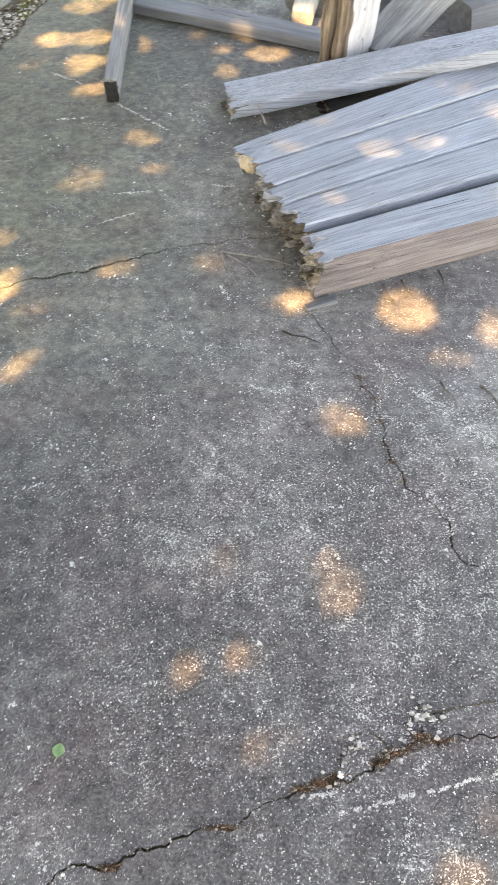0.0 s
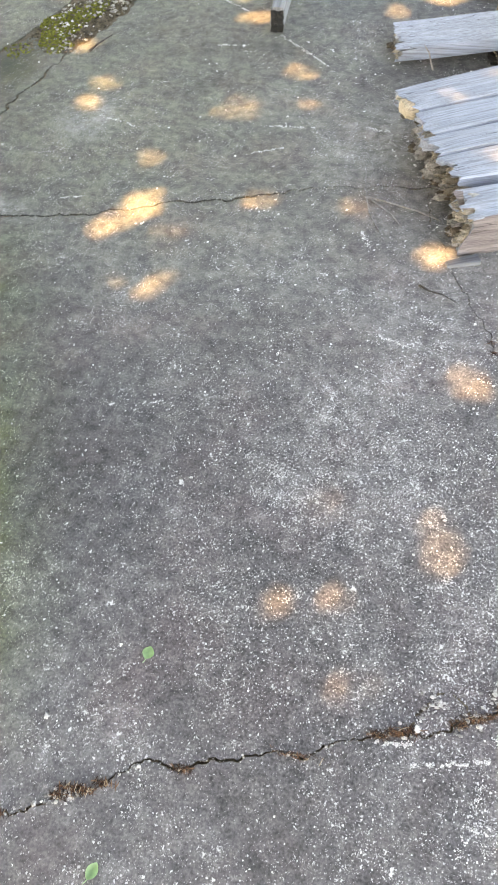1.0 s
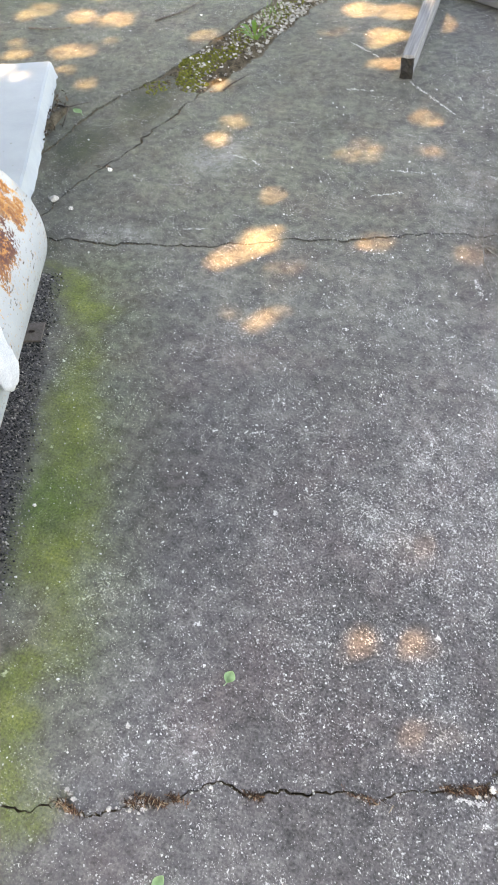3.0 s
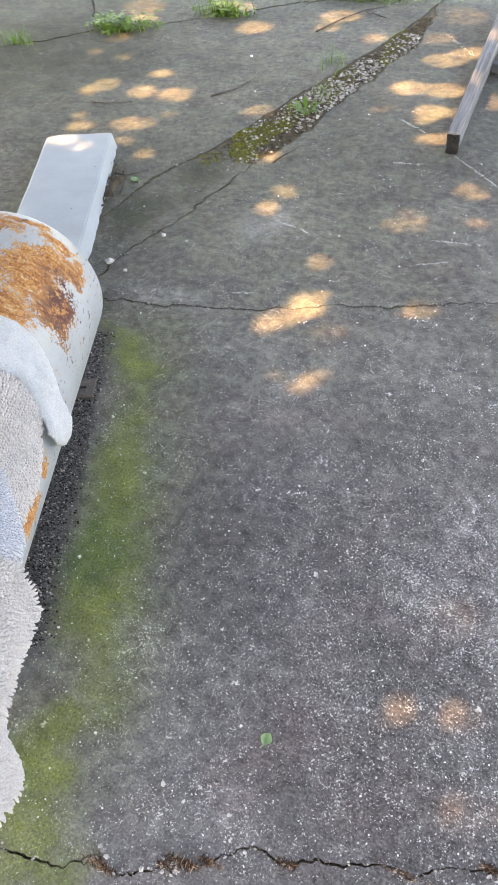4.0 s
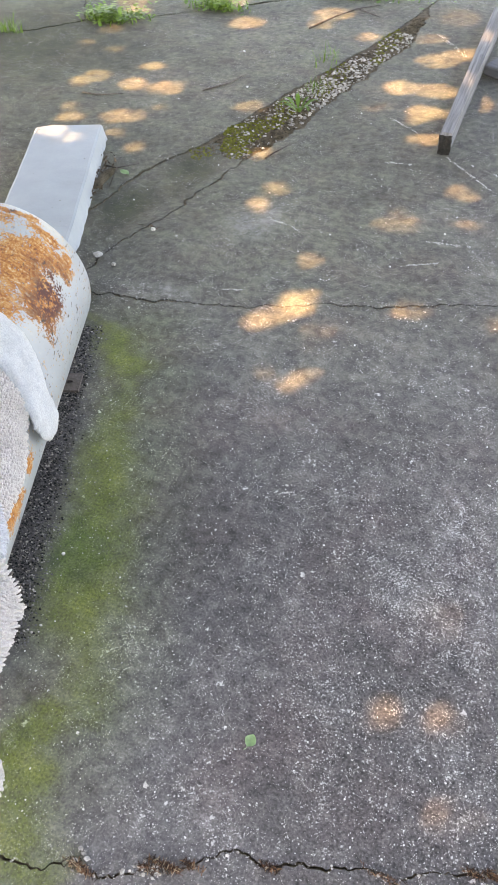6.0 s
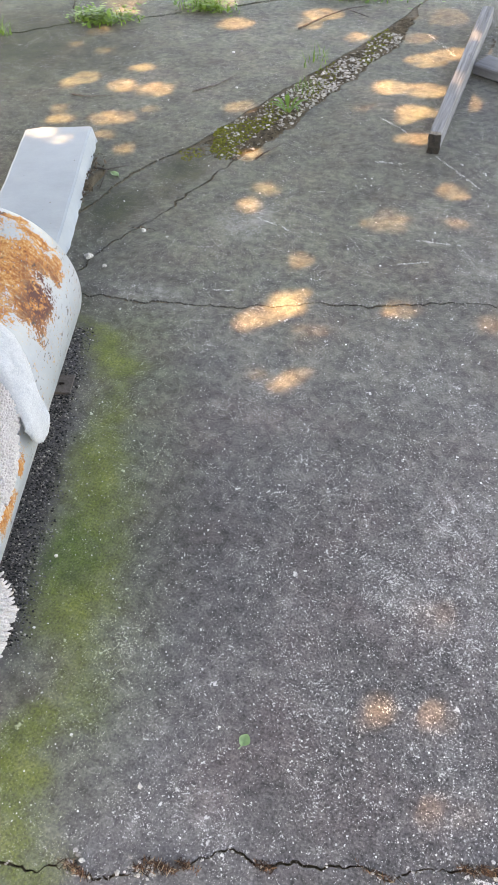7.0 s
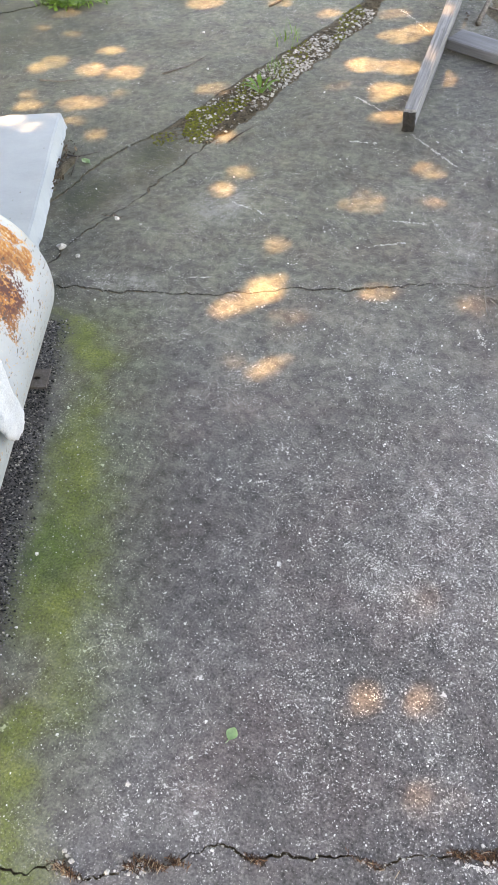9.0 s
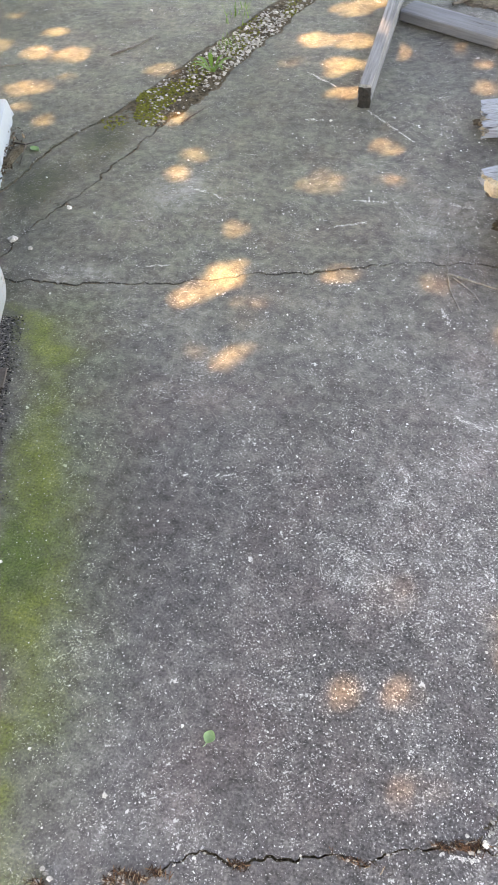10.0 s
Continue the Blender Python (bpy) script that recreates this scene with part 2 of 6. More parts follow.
    # green algae band beside the tank
    soft = node(nt, "ShaderNodeVectorMath", flat, node(nt, "ShaderNodeVectorMath", shift, operation="SCALE", Scale=0.8).outputs[0], operation="ADD").outputs[0]
    soft = node(nt, "ShaderNodeVectorMath", soft, (1, 1, 0), operation="MULTIPLY").outputs[0]
    way = [((-1.36, 1.515), (-1.27, 1.482), 0.075, 1.0), ((-1.24, 1.455), (-1.141, 1.384), 0.11, 1.0), ((-1.13, 1.36), (-1.065, 1.215), 0.07, 0.5), ((-1.078, 1.186), (-1.047, 1.08), 0.11, 0.75),
           ((-1.041, 1.037), (-0.944, 0.864), 0.155, 0.9), ((-0.943, 0.789), (-0.872, 0.64), 0.17, 1.0), ((-0.879, 0.638), (-0.852, 0.568), 0.14, 0.95), ((-0.834, 0.575), (-0.731, 0.412), 0.12, 0.6),
           ((-0.985, 0.682), (-0.962, 0.606), 0.08, 0.55), ((-0.783, 0.346), (-0.811, 0.271), 0.085, 1.0), ((-0.82, 0.264), (-0.76, 0.214), 0.11, 1.0), ((-0.8, 0.159), (-0.727, 0.117), 0.14, 0.85),
           ((-0.85, 0.02), (-0.641, 0.1), 0.09, 0.8), ((-0.646, 0.149), (-0.616, 0.14), 0.06, 0.3), ((-1.1, 0.0), (-0.75, 0.0), 0.14, 0.8)]
    core = total(nt, (calc(nt, "MULTIPLY", line_mask(nt, soft, a, b, w), k) for a, b, w, k in way))
    core = node(nt, "ShaderNodeMapRange", calc(nt, "ADD", core, calc(nt, "MULTIPLY", calc(nt, "SUBTRACT", fine, 0.5), 0.5)), 0.05, 0.9, 0.0, 0.95).outputs[0]
    core = calc(nt, "MULTIPLY", core, node(nt, "ShaderNodeMapRange", noise_tex(nt, flat, 24.0, 6.0, 0.75), 0.3, 0.62, 0.5, 1.0).outputs[0])
    skirt = total(nt, [line_mask(nt, soft, (-1.2, 1.5), (-0.98, 1.05), 0.27), line_mask(nt, soft, (-0.98, 1.05), (-0.78, 0.45), 0.3), line_mask(nt, soft, (-0.78, 0.45), (-0.85, 0.0), 0.3)])
    skirt = calc(nt, "MULTIPLY", skirt, node(nt, "ShaderNodeMapRange", noise_tex(nt, flat, 30.0, 6.0, 0.75), 0.3, 0.7, 0.55, 1.0).outputs[0])
    colour = blend(nt, skirt, colour, blend(nt, 1.0, colour, (1.0, 1.14, 0.82), "MULTIPLY"))
    band = core
    bare = blob_mask(nt, pos, -0.9, 0.44, 0.13, 0.12)
    band = calc(nt, "MULTIPLY", band, calc(nt, "SUBTRACT", 1.0, calc(nt, "MULTIPLY", bare, 0.9)))
    moss = ramp(nt, noise_tex(nt, flat, 14.0, 4.0, 0.6), (0.3, (0.08, 0.112, 0.022)), (0.55, (0.138, 0.17, 0.035)), (0.75, (0.21, 0.238, 0.06)))
    moss = blend(nt, 1.0, moss, ramp(nt, fine, (0.3, (0.5, 0.5, 0.5)), (0.5, (1.0, 1.0, 1.0)), (0.7, (1.45, 1.4, 1.4))), "MULTIPLY")
    lush = total(nt, [blob_mask(nt, pos, -0.97, 0.73, 0.2, 0.2), blob_mask(nt, pos, -0.92, 0.3, 0.14, 0.14)])
    moss = blend(nt, calc(nt, "MULTIPLY", lush, 0.8), moss, blend(nt, 1.0, moss, (0.45, 0.72, 0.6), "MULTIPLY"))
    colour = blend(nt, calc(nt, "MULTIPLY", band, 0.9), colour, moss)
    colour = blend(nt, calc(nt, "MULTIPLY", calc(nt, "MULTIPLY", band, speck), 0.2), colour, (0.36, 0.38, 0.25))
    # grime washed up along the tank
    grime = calc(nt, "MULTIPLY", line_mask(nt, easy, (-1.37, 1.5), (-0.98, 0.45), 0.12), node(nt, "ShaderNodeMapRange", noise_tex(nt, flat, 40.0, 5.0, 0.7), 0.3, 0.6, 0.5, 1.0).outputs[0])
    colour = blend(nt, calc(nt, "MULTIPLY", grime, 0.8), colour, (0.06, 0.058, 0.063))
    paint(nt, bsdf, colour)
    h = calc(nt, "ADD", calc(nt, "MULTIPLY", fine, 0.6), calc(nt, "MULTIPLY", speck, 0.5))
    b0 = bump(nt, bsdf, mid, 0.25, 0.02)
    bump(nt, bsdf, h, 0.55, 0.004, b0)
    return m


def speckled(name, dark, light, scale, rough=0.9, strength=0.6, distance=0.004):
    m, nt, bsdf = surface(name, rough)
    v = coords(nt)
    n1 = noise_tex(nt, v, scale, 6.0, 0.7)
    n2 = noise_tex(nt, v, scale * 6, 4.0, 0.7)
    info = node(nt, "ShaderNodeObjectInfo").outputs["Random"]
    isle = node(nt, "ShaderNodeNewGeometry").outputs["Random Per Island"]
    c = ramp(nt, n1, (0.3, dark), (0.7, light))
    c = blend(nt, 1.0, c, ramp(nt, n2, (0.3, (0.6, 0.6, 0.6)), (0.7, (1.35, 1.35, 1.35))), "MULTIPLY")
    vary = node(nt, "ShaderNodeMapRange", calc(nt, "FRACT", calc(nt, "ADD", info, isle)), 0.0, 1.0, 0.6, 1.35).outputs[0]
    c = blend(nt, 1.0, c, node(nt, "ShaderNodeCombineXYZ", vary, vary, vary).outputs[0], "MULTIPLY")
    paint(nt, bsdf, c)
    bump(nt, bsdf, n2, strength, distance)
    return m


def wood_material(name, dark, mid, light, grain=1.0, sharp=1.0):
    """Old timber; the grain runs along the object's own x."""
    m, nt, bsdf = surface(name, 0.82, 0.25)
    info = node(nt, "ShaderNodeObjectInfo").outputs["Random"]
    base = coords(nt)
    offs = node(nt, "ShaderNodeCombineXYZ", calc(nt, "MULTIPLY", info, 17.0), calc(nt, "MULTIPLY", info, 5.0), 0.0).outputs[0]
    base = node(nt, "ShaderNodeVectorMath", base, offs, operation="ADD").outputs[0]
    bend = node(nt, "ShaderNodeTexNoise", Vector=node(nt, "ShaderNodeVectorMath", base, (2.5, 6.0, 6.0), operation="MULTIPLY").outputs[0], Scale=1.0, Detail=2.0)
    base = node(nt, "ShaderNodeVectorMath", base, node(nt, "ShaderNodeVectorMath", bend.outputs["Color"], (0.0, 0.022, 0.022), operation="MULTIPLY").outputs[0], operation="ADD").outputs[0]
    def stretched(x, y):
        return node(nt, "ShaderNodeVectorMath", base, (x, y, y), operation="MULTIPLY").outputs[0]
    streak = noise_tex(nt, stretched(1.2, 55.0 * grain), 1.0, 5.0, 0.6)
    hair = noise_tex(nt, stretched(6.0, 330.0 * grain), 1.0, 4.0, 0.7)
    patch = noise_tex(nt, stretched(3.0, 11.0), 1.0, 5.0, 0.65)
    c = ramp(nt, streak, (0.2, dark), (0.5, mid), (0.8, light))
    fibre = noise_tex(nt, stretched(2.2, 150.0 * grain), 1.0, 6.0, 0.75)
    c = blend(nt, sharp, c, ramp(nt, fibre, (0.3, (0.68, 0.66, 0.64)), (0.5, (1, 1, 1)), (0.7, (1.18, 1.18, 1.19))), "MULTIPLY")
    c = blend(nt, sharp, c, ramp(nt, hair, (0.3, (0.55, 0.55, 0.56)), (0.5, (1, 1, 1)), (0.75, (1.25, 1.25, 1.24))), "MULTIPLY")
    c = blend(nt, 1.0, c, ramp(nt, patch, (0.3, (0.86, 0.84, 0.83)), (0.7, (1.1, 1.11, 1.13))), "MULTIPLY")
    lines = noise_tex(nt, stretched(0.7, 34.0 * grain), 1.0, 1.5, 0.5)
    split = node(nt, "ShaderNodeMapRange", calc(nt, "ABSOLUTE", calc(nt, "SUBTRACT", lines, 0.42)), 0.009, 0.002, 0.0, 1.0).outputs[0]
    split = calc(nt, "MULTIPLY", split, step(nt, noise_tex(nt, stretched(2.0, 12.0), 1.0, 2.0), 0.47, 0.6))
    c = blend(nt, calc(nt, "MULTIPLY", split, 0.85), c, (0.03, 0.028, 0.028))
    paint(nt, bsdf, c)
    h = calc(nt, "SUBTRACT", calc(nt, "ADD", calc(nt, "MULTIPLY", streak, 0.5), calc(nt, "MULTIPLY", hair, 0.5)), calc(nt, "MULTIPLY", split, 0.8))
    bump(nt, bsdf, h, 0.55, 0.003)
    return m


def tank_material():
    """White enamel, eaten by rust on the crown; local y runs along the tank, z up."""
    m, nt, bsdf = surface("rusted_white_enamel", 0.42, 0.4)
    v = coords(nt)
    warp = node(nt, "ShaderNodeTexNoise", Vector=v, Scale=11.0, Detail=6.0, Roughness=0.7)
    w = node(nt, "ShaderNodeVectorMath", warp.outputs["Color"], (0.5, 0.5, 0.5), operation="SUBTRACT").outputs[0]
    w = node(nt, "ShaderNodeVectorMath", w, operation="SCALE", Scale=0.13).outputs[0]
    p = node(nt, "ShaderNodeVectorMath", v, w, operation="ADD").outputs[0]
    def ball(x, y, z, r, sx=1.0, sy=1.0):
        rel = node(nt, "ShaderNodeVectorMath", p, (x, y, z), operation="SUBTRACT").outputs[0]
        rel = node(nt, "ShaderNodeVectorMath", rel, (1 / (r * sx), 1 / (r * sy), 1 / r), operation="MULTIPLY").outputs[0]
        return node(nt, "ShaderNodeMapRange", node(nt, "ShaderNodeVectorMath", rel, operation="LENGTH").outputs["Value"], 1.0, 0.35, 0.0, 1.0).outputs[0]
    R = 0.256
    def on(a):
        return R * math.sin(a / R), R * math.cos(a / R)
    spots = []
    for s, a, r, sx, sy in ((0.2, 0.17, 0.13, 1.0, 1.1), (0.27, 0.26, 0.11, 0.9, 1.0), (0.05, 0.2, 0.07, 1.6, 0.4), (0.02, 0.12, 0.07, 1.6, 0.35), (0.12, 0.22, 0.09, 1.2, 0.8), (0.35, 0.14, 0.1, 1.2, 1.0), (0.1, 0.28, 0.06, 1.0, 1.0),
                            (0.06, 0.04, 0.07, 1.4, 0.5), (0.3, 0.02, 0.1, 1.0, 1.0), (0.67, 0.405, 0.035, 1.0, 1.0), (0.8, 0.4, 0.06, 1.0, 1.4)):
        x, z = on(a)
        spots.append(ball(x, -s, z, r, sx, sy))
    area = total(nt, spots)
    eat = noise_tex(nt, v, 38.0, 6.0, 0.75)
    streak = noise_tex(nt, node(nt, "ShaderNodeVectorMath", v, (24.0, 90.0, 24.0), operation="MULTIPLY").outputs[0], 1.0, 6.0, 0.75)
    tiny = noise_tex(nt, node(nt, "ShaderNodeVectorMath", v, (170.0, 110.0, 170.0), operation="MULTIPLY").outputs[0], 1.0, 4.0, 0.7)
    rust = step(nt, calc(nt, "ADD", calc(nt, "ADD", area, calc(nt, "MULTIPLY", calc(nt, "SUBTRACT", eat, 0.5), 1.7)), calc(nt, "ADD", calc(nt, "MULTIPLY", calc(nt, "SUBTRACT", tiny, 0.5), 2.6), calc(nt, "MULTIPLY", calc(nt, "SUBTRACT", streak, 0.5), 2.0))), 0.38, 0.46)
    chips = calc(nt, "MULTIPLY", step(nt, noise_tex(nt, node(nt, "ShaderNodeVectorMath", v, (95.0, 45.0, 95.0), operation="MULTIPLY").outputs[0], 1.0, 3.0, 0.6), 0.62, 0.65),
                 step(nt, noise_tex(nt, v, 7.0, 3.0), 0.40, 0.52))
    rc = ramp(nt, calc(nt, "ADD", calc(nt, "MULTIPLY", tiny, 0.5), calc(nt, "MULTIPLY", streak, 0.5)),
              (0.38, (0.075, 0.025, 0.017)), (0.44, (0.22, 0.075, 0.022)), (0.51, (0.34, 0.14, 0.04)), (0.57, (0.41, 0.24, 0.105)), (0.62, (0.42, 0.38, 0.33)))
    x, z = on(0.27)
    deep = calc(nt, "MULTIPLY", ball(x, -0.23, z, 0.12, 0.6, 1.5), step(nt, calc(nt, "ADD", eat, calc(nt, "MULTIPLY", calc(nt, "SUBTRACT", tiny, 0.5), 0.6)), 0.44, 0.5))
    rc = blend(nt, deep, rc, (0.075, 0.03, 0.027))
    enamel = ramp(nt, noise_tex(nt, v, 6.0, 5.0, 0.6), (0.3, (0.212, 0.247, 0.273)), (0.7, (0.285, 0.32, 0.35)))
    enamel = blend(nt, calc(nt, "MULTIPLY", step(nt, noise_tex(nt, v, 60.0, 4.0, 0.7), 0.55, 0.8), 0.35), enamel, (0.45, 0.42, 0.38))
    c = blend(nt, rust, enamel, rc)
    c = blend(nt, chips, c, (0.06, 0.045, 0.04))
    paint(nt, bsdf, c)
    nt.links.new(node(nt, "ShaderNodeMapRange", rust, 0.0, 1.0, 0.38, 0.9).outputs[0], bsdf.inputs["Roughness"])
    h = calc(nt, "SUBTRACT", calc(nt, "MULTIPLY", eat, calc(nt, "MULTIPLY", rust, 0.5)), calc(nt, "MULTIPLY", rust, 0.35))
    bump(nt, bsdf, h, 0.5, 0.003)
    return m


def cloth_material(name, a, b, scale):
    m, nt, bsdf = surface(name, 0.95, 0.1)
    bsdf.inputs["Sheen Weight"].default_value = 0.3
    v = coords(nt)
    n1, n2 = noise_tex(nt, v, scale, 5.0, 0.7), noise_tex(nt, v, 260.0, 3.0, 0.7)
    c = ramp(nt, n1, (0.3, a), (0.7, b))
    c = blend(nt, 1.0, c, ramp(nt, n2, (0.25, (0.75, 0.75, 0.75)), (0.6, (1.08, 1.08, 1.08))), "MULTIPLY")
    paint(nt, bsdf, c)
    bump(nt, bsdf, n2, 0.9, 0.004)
    return m


def leaf_material(name, a, b):
    m, nt, bsdf = surface(name, 0.55, 0.35)
    v = coords(nt)
    isle = node(nt, "ShaderNodeNewGeometry").outputs["Random Per Island"]
    c = ramp(nt, isle, (0.0, a), (1.0, b))
    c = blend(nt, 1.0, c, ramp(nt, noise_tex(nt, v, 60.0, 4.0), (0.3, (0.75, 0.75, 0.75)), (0.7, (1.2, 1.2, 1.2))), "MULTIPLY")
    paint(nt, bsdf, c)
    bsdf.inputs["Transmission Weight"].default_value = 0.0
    return m


def needle_material():
    m, nt, bsdf = surface("dry_needles", 0.75, 0.25)
    isle = node(nt, "ShaderNodeNewGeometry").outputs["Random Per Island"]
    c = ramp(nt, isle, (0.0, (0.01, 0.007, 0.006)), (0.4, (0.045, 0.022, 0.015)), (0.7, (0.13, 0.062, 0.036)), (0.88, (0.24, 0.14, 0.08)), (1.0, (0.46, 0.38, 0.28)))
    c = blend(nt, 1.0, c, ramp(nt, noise_tex(nt, coords(nt), 200.0, 3.0), (0.3, (0.7, 0.7, 0.7)), (0.7, (1.25, 1.25, 1.25))), "MULTIPLY")
    paint(nt, bsdf, c)
    return m


def painted_board_material():
    m, nt, bsdf = surface("worn_white_paint", 0.6, 0.35)
    v = coords(nt)
    broad, fine = noise_tex(nt, v, 5.0, 5.0, 0.6), noise_tex(nt, v, 70.0, 5.0, 0.7)
    c = ramp(nt, broad, (0.3, (0.235, 0.274, 0.305)), (0.7, (0.295, 0.337, 0.37)))
    c = blend(nt, calc(nt, "MULTIPLY", step(nt, fine, 0.6, 0.8), 0.5), c, (0.4, 0.39, 0.37))
    dots = node(nt, "ShaderNodeTexVoronoi", Vector=v, Scale=38.0)
    pick = node(nt, "ShaderNodeSeparateXYZ", dots.outputs["Color"]).outputs[0]
    c = blend(nt, calc(nt, "MULTIPLY", step(nt, pick, 0.95, 0.97), step(nt, dots.outputs["Distance"], 0.16, 0.1)), c, (0.1, 0.09, 0.08))
    paint(nt, bsdf, c)
    bump(nt, bsdf, calc(nt, "ADD", broad, calc(nt, "MULTIPLY", fine, 0.2)), 0.3, 0.01)
    return m


CONCRETE = concrete_material()
SOIL = speckled("dark_soil", (0.045, 0.036, 0.024), (0.16, 0.13, 0.09), 30.0, 0.95, 0.8, 0.01)
EARTH = speckled("dry_earth", (0.1, 0.085, 0.06), (0.2, 0.17, 0.12), 3.0)
GRIT = speckled("dark_grit", (0.035, 0.035, 0.04), (0.19, 0.185, 0.195), 60.0, 0.95, 0.9, 0.008)
PEBBLE = speckled("pale_pebble", (0.2, 0.185, 0.165), (0.5, 0.475, 0.44), 40.0, 0.85)
CHALKDUST = speckled("chalk_dust", (0.5, 0.49, 0.475), (0.7, 0.69, 0.67), 60.0, 0.9)
CHIP = speckled("white_chip", (0.45, 0.44, 0.42), (0.72, 0.71, 0.69), 60.0, 0.8)
# soot and cinders; also the colour that stands for shade between the planks
SOOT_AND_SHADE = speckled("sooty_wood_and_shade", (0.004, 0.004, 0.004), (0.022, 0.021, 0.02), 60.0)
GREYWOOD = wood_material("silvered_timber", (0.175, 0.195, 0.226), (0.245, 0.271, 0.312), (0.312, 0.338, 0.383), 1.0, 1.0)
RAILWOOD = wood_material("blue_grey_timber", (0.065, 0.067, 0.07), (0.16, 0.164, 0.17), (0.275, 0.28, 0.285))
BROWNWOOD = wood_material("faded_brown_timber", (0.07, 0.06, 0.062), (0.165, 0.146, 0.149), (0.255, 0.233, 0.231), grain=1.6, sharp=1.0)
PALEWOOD = wood_material("sawn_pale_timber", (0.26, 0.23, 0.2), (0.36, 0.33, 0.29), (0.44, 0.41, 0.37), 1.0, 0.6)
DARKWOOD = wood_material("dark_grey_timber", (0.075, 0.08, 0.088), (0.125, 0.132, 0.146), (0.18, 0.187, 0.2), 0.6, 0.4)
BARKWOOD = wood_material("split_brown_log", (0.02, 0.016, 0.013), (0.15, 0.115, 0.09), (0.36, 0.29, 0.23), grain=1.0)
WHITEWOOD = wood_material("limewashed_timber", (0.38, 0.39, 0.41), (0.44, 0.45, 0.47), (0.5, 0.505, 0.52), grain=0.7, sharp=0.6)
ROT = speckled("rotten_wood", (0.03, 0.023, 0.018), (0.17, 0.135, 0.1), 45.0, 0.95, 0.9, 0.006)
ROTPALE = speckled("pale_rotten_wood", (0.18, 0.15, 0.115), (0.36, 0.315, 0.255), 50.0, 0.95, 0.8, 0.005)
GREYROT = speckled("grey_rotten_wood", (0.09, 0.083, 0.076), (0.36, 0.34, 0.315), 45.0, 0.95, 0.9, 0.006)
ENDWOOD = wood_material("broken_yellow_timber", (0.22, 0.17, 0.12), (0.4, 0.33, 0.25), (0.5, 0.43, 0.345), 0.6, 1.0)
DEADLEAF = speckled("dead_leaf", (0.05, 0.035, 0.025), (0.17, 0.125, 0.085), 60.0)
TANK = tank_material()
BOARD = painted_board_material()
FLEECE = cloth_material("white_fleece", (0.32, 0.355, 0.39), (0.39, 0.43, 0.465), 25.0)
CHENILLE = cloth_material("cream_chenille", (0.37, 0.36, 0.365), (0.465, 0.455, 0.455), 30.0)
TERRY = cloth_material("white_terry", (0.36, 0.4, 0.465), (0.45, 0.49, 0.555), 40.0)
STEEL = speckled("dirty_steel", (0.05, 0.042, 0.038), (0.11, 0.095, 0.09), 30.0, 0.7)
TWIG = speckled("dead_twig", (0.08, 0.066, 0.056), (0.24, 0.21, 0.185), 40.0)
LITTER = needle_material()
DARKTWIG = speckled("dark_twig", (0.03, 0.026, 0.024), (0.11, 0.095, 0.085), 40.0)
GREYTWIG = speckled("bleached_twig", (0.1, 0.095, 0.09), (0.28, 0.265, 0.25), 40.0)
CRUMB = speckled("concrete_crumb", (0.18, 0.17, 0.155), (0.6, 0.58, 0.55), 60.0)
MOSS = speckled("moss", (0.05, 0.06, 0.006), (0.19, 0.19, 0.02), 60.0, 0.95, 0.9, 0.006)
GREEN = leaf_material("weed_green", (0.05, 0.125, 0.014), (0.14, 0.26, 0.036))
FRESH = leaf_material("fallen_green_leaf", (0.3, 0.46, 0.25), (0.36, 0.54, 0.3))
CROWN = leaf_material("tree_foliage", (0.04, 0.075, 0.018), (0.09, 0.14, 0.035))
BARK = speckled("bark", (0.05, 0.038, 0.028), (0.16, 0.125, 0.095), 12.0)

# ---- ground ----
bm = bmesh.new()
bmesh.ops.create_grid(bm, x_segments=40, y_segments=40, size=400)
for v in bm.verts:
    v.co.z = -0.055
tagged(part("ground", bm, EARTH), "bare dry earth under and around the concrete", "ground", kind="structure")

pavement = tagged(new("pavement"), "weathered grey concrete slabs with cracks and white specks", "pavement", kind="structure")


def crack(points, width, seed, jag=0.012):
    """The two ragged banks of a crack along plan points: right bank, left bank (seen along the way)."""
    r = random.Random(seed)
    line = [Vector(p) for p in points]
    for again in range(9):
        out = [line[0]]
        for a, b in zip(line, line[1:]):
            d = b - a
            if d.length > 0.009 and abs(a.x) < 3.4 and -1 < a.y < 5.6 or d.length > 1.0:
                k = min(d.length * 0.22, jag) * r.uniform(-1, 1)
                out.append((a + b) / 2 + Vector((-d.y, d.x)).normalized() * k)
            out.append(b)
        line = out
    banks = ([], [])
    for i, p in enumerate(line):
        d = (line[min(i + 1, len(line) - 1)] - line[max(i - 1, 0)]).normalized()
        n = Vector((d.y, -d.x))
        w = width * ((0.25 if width < 0.006 else 0.45) + 1.6 * max(0.0, noise.noise((p.x * 9 + seed, p.y * 9, seed)) + 0.25) + (1.2 * max(0.0, noise.noise((p.x * 38, p.y * 38, seed + 4))) if width < 0.006 else 0.0))
        for bank, s in zip(banks, (1, -1)):
            bank.append(p + n * s * (w / 2 + r.uniform(0, width * (0.55 if width < 0.006 else 0.3))))
    return banks


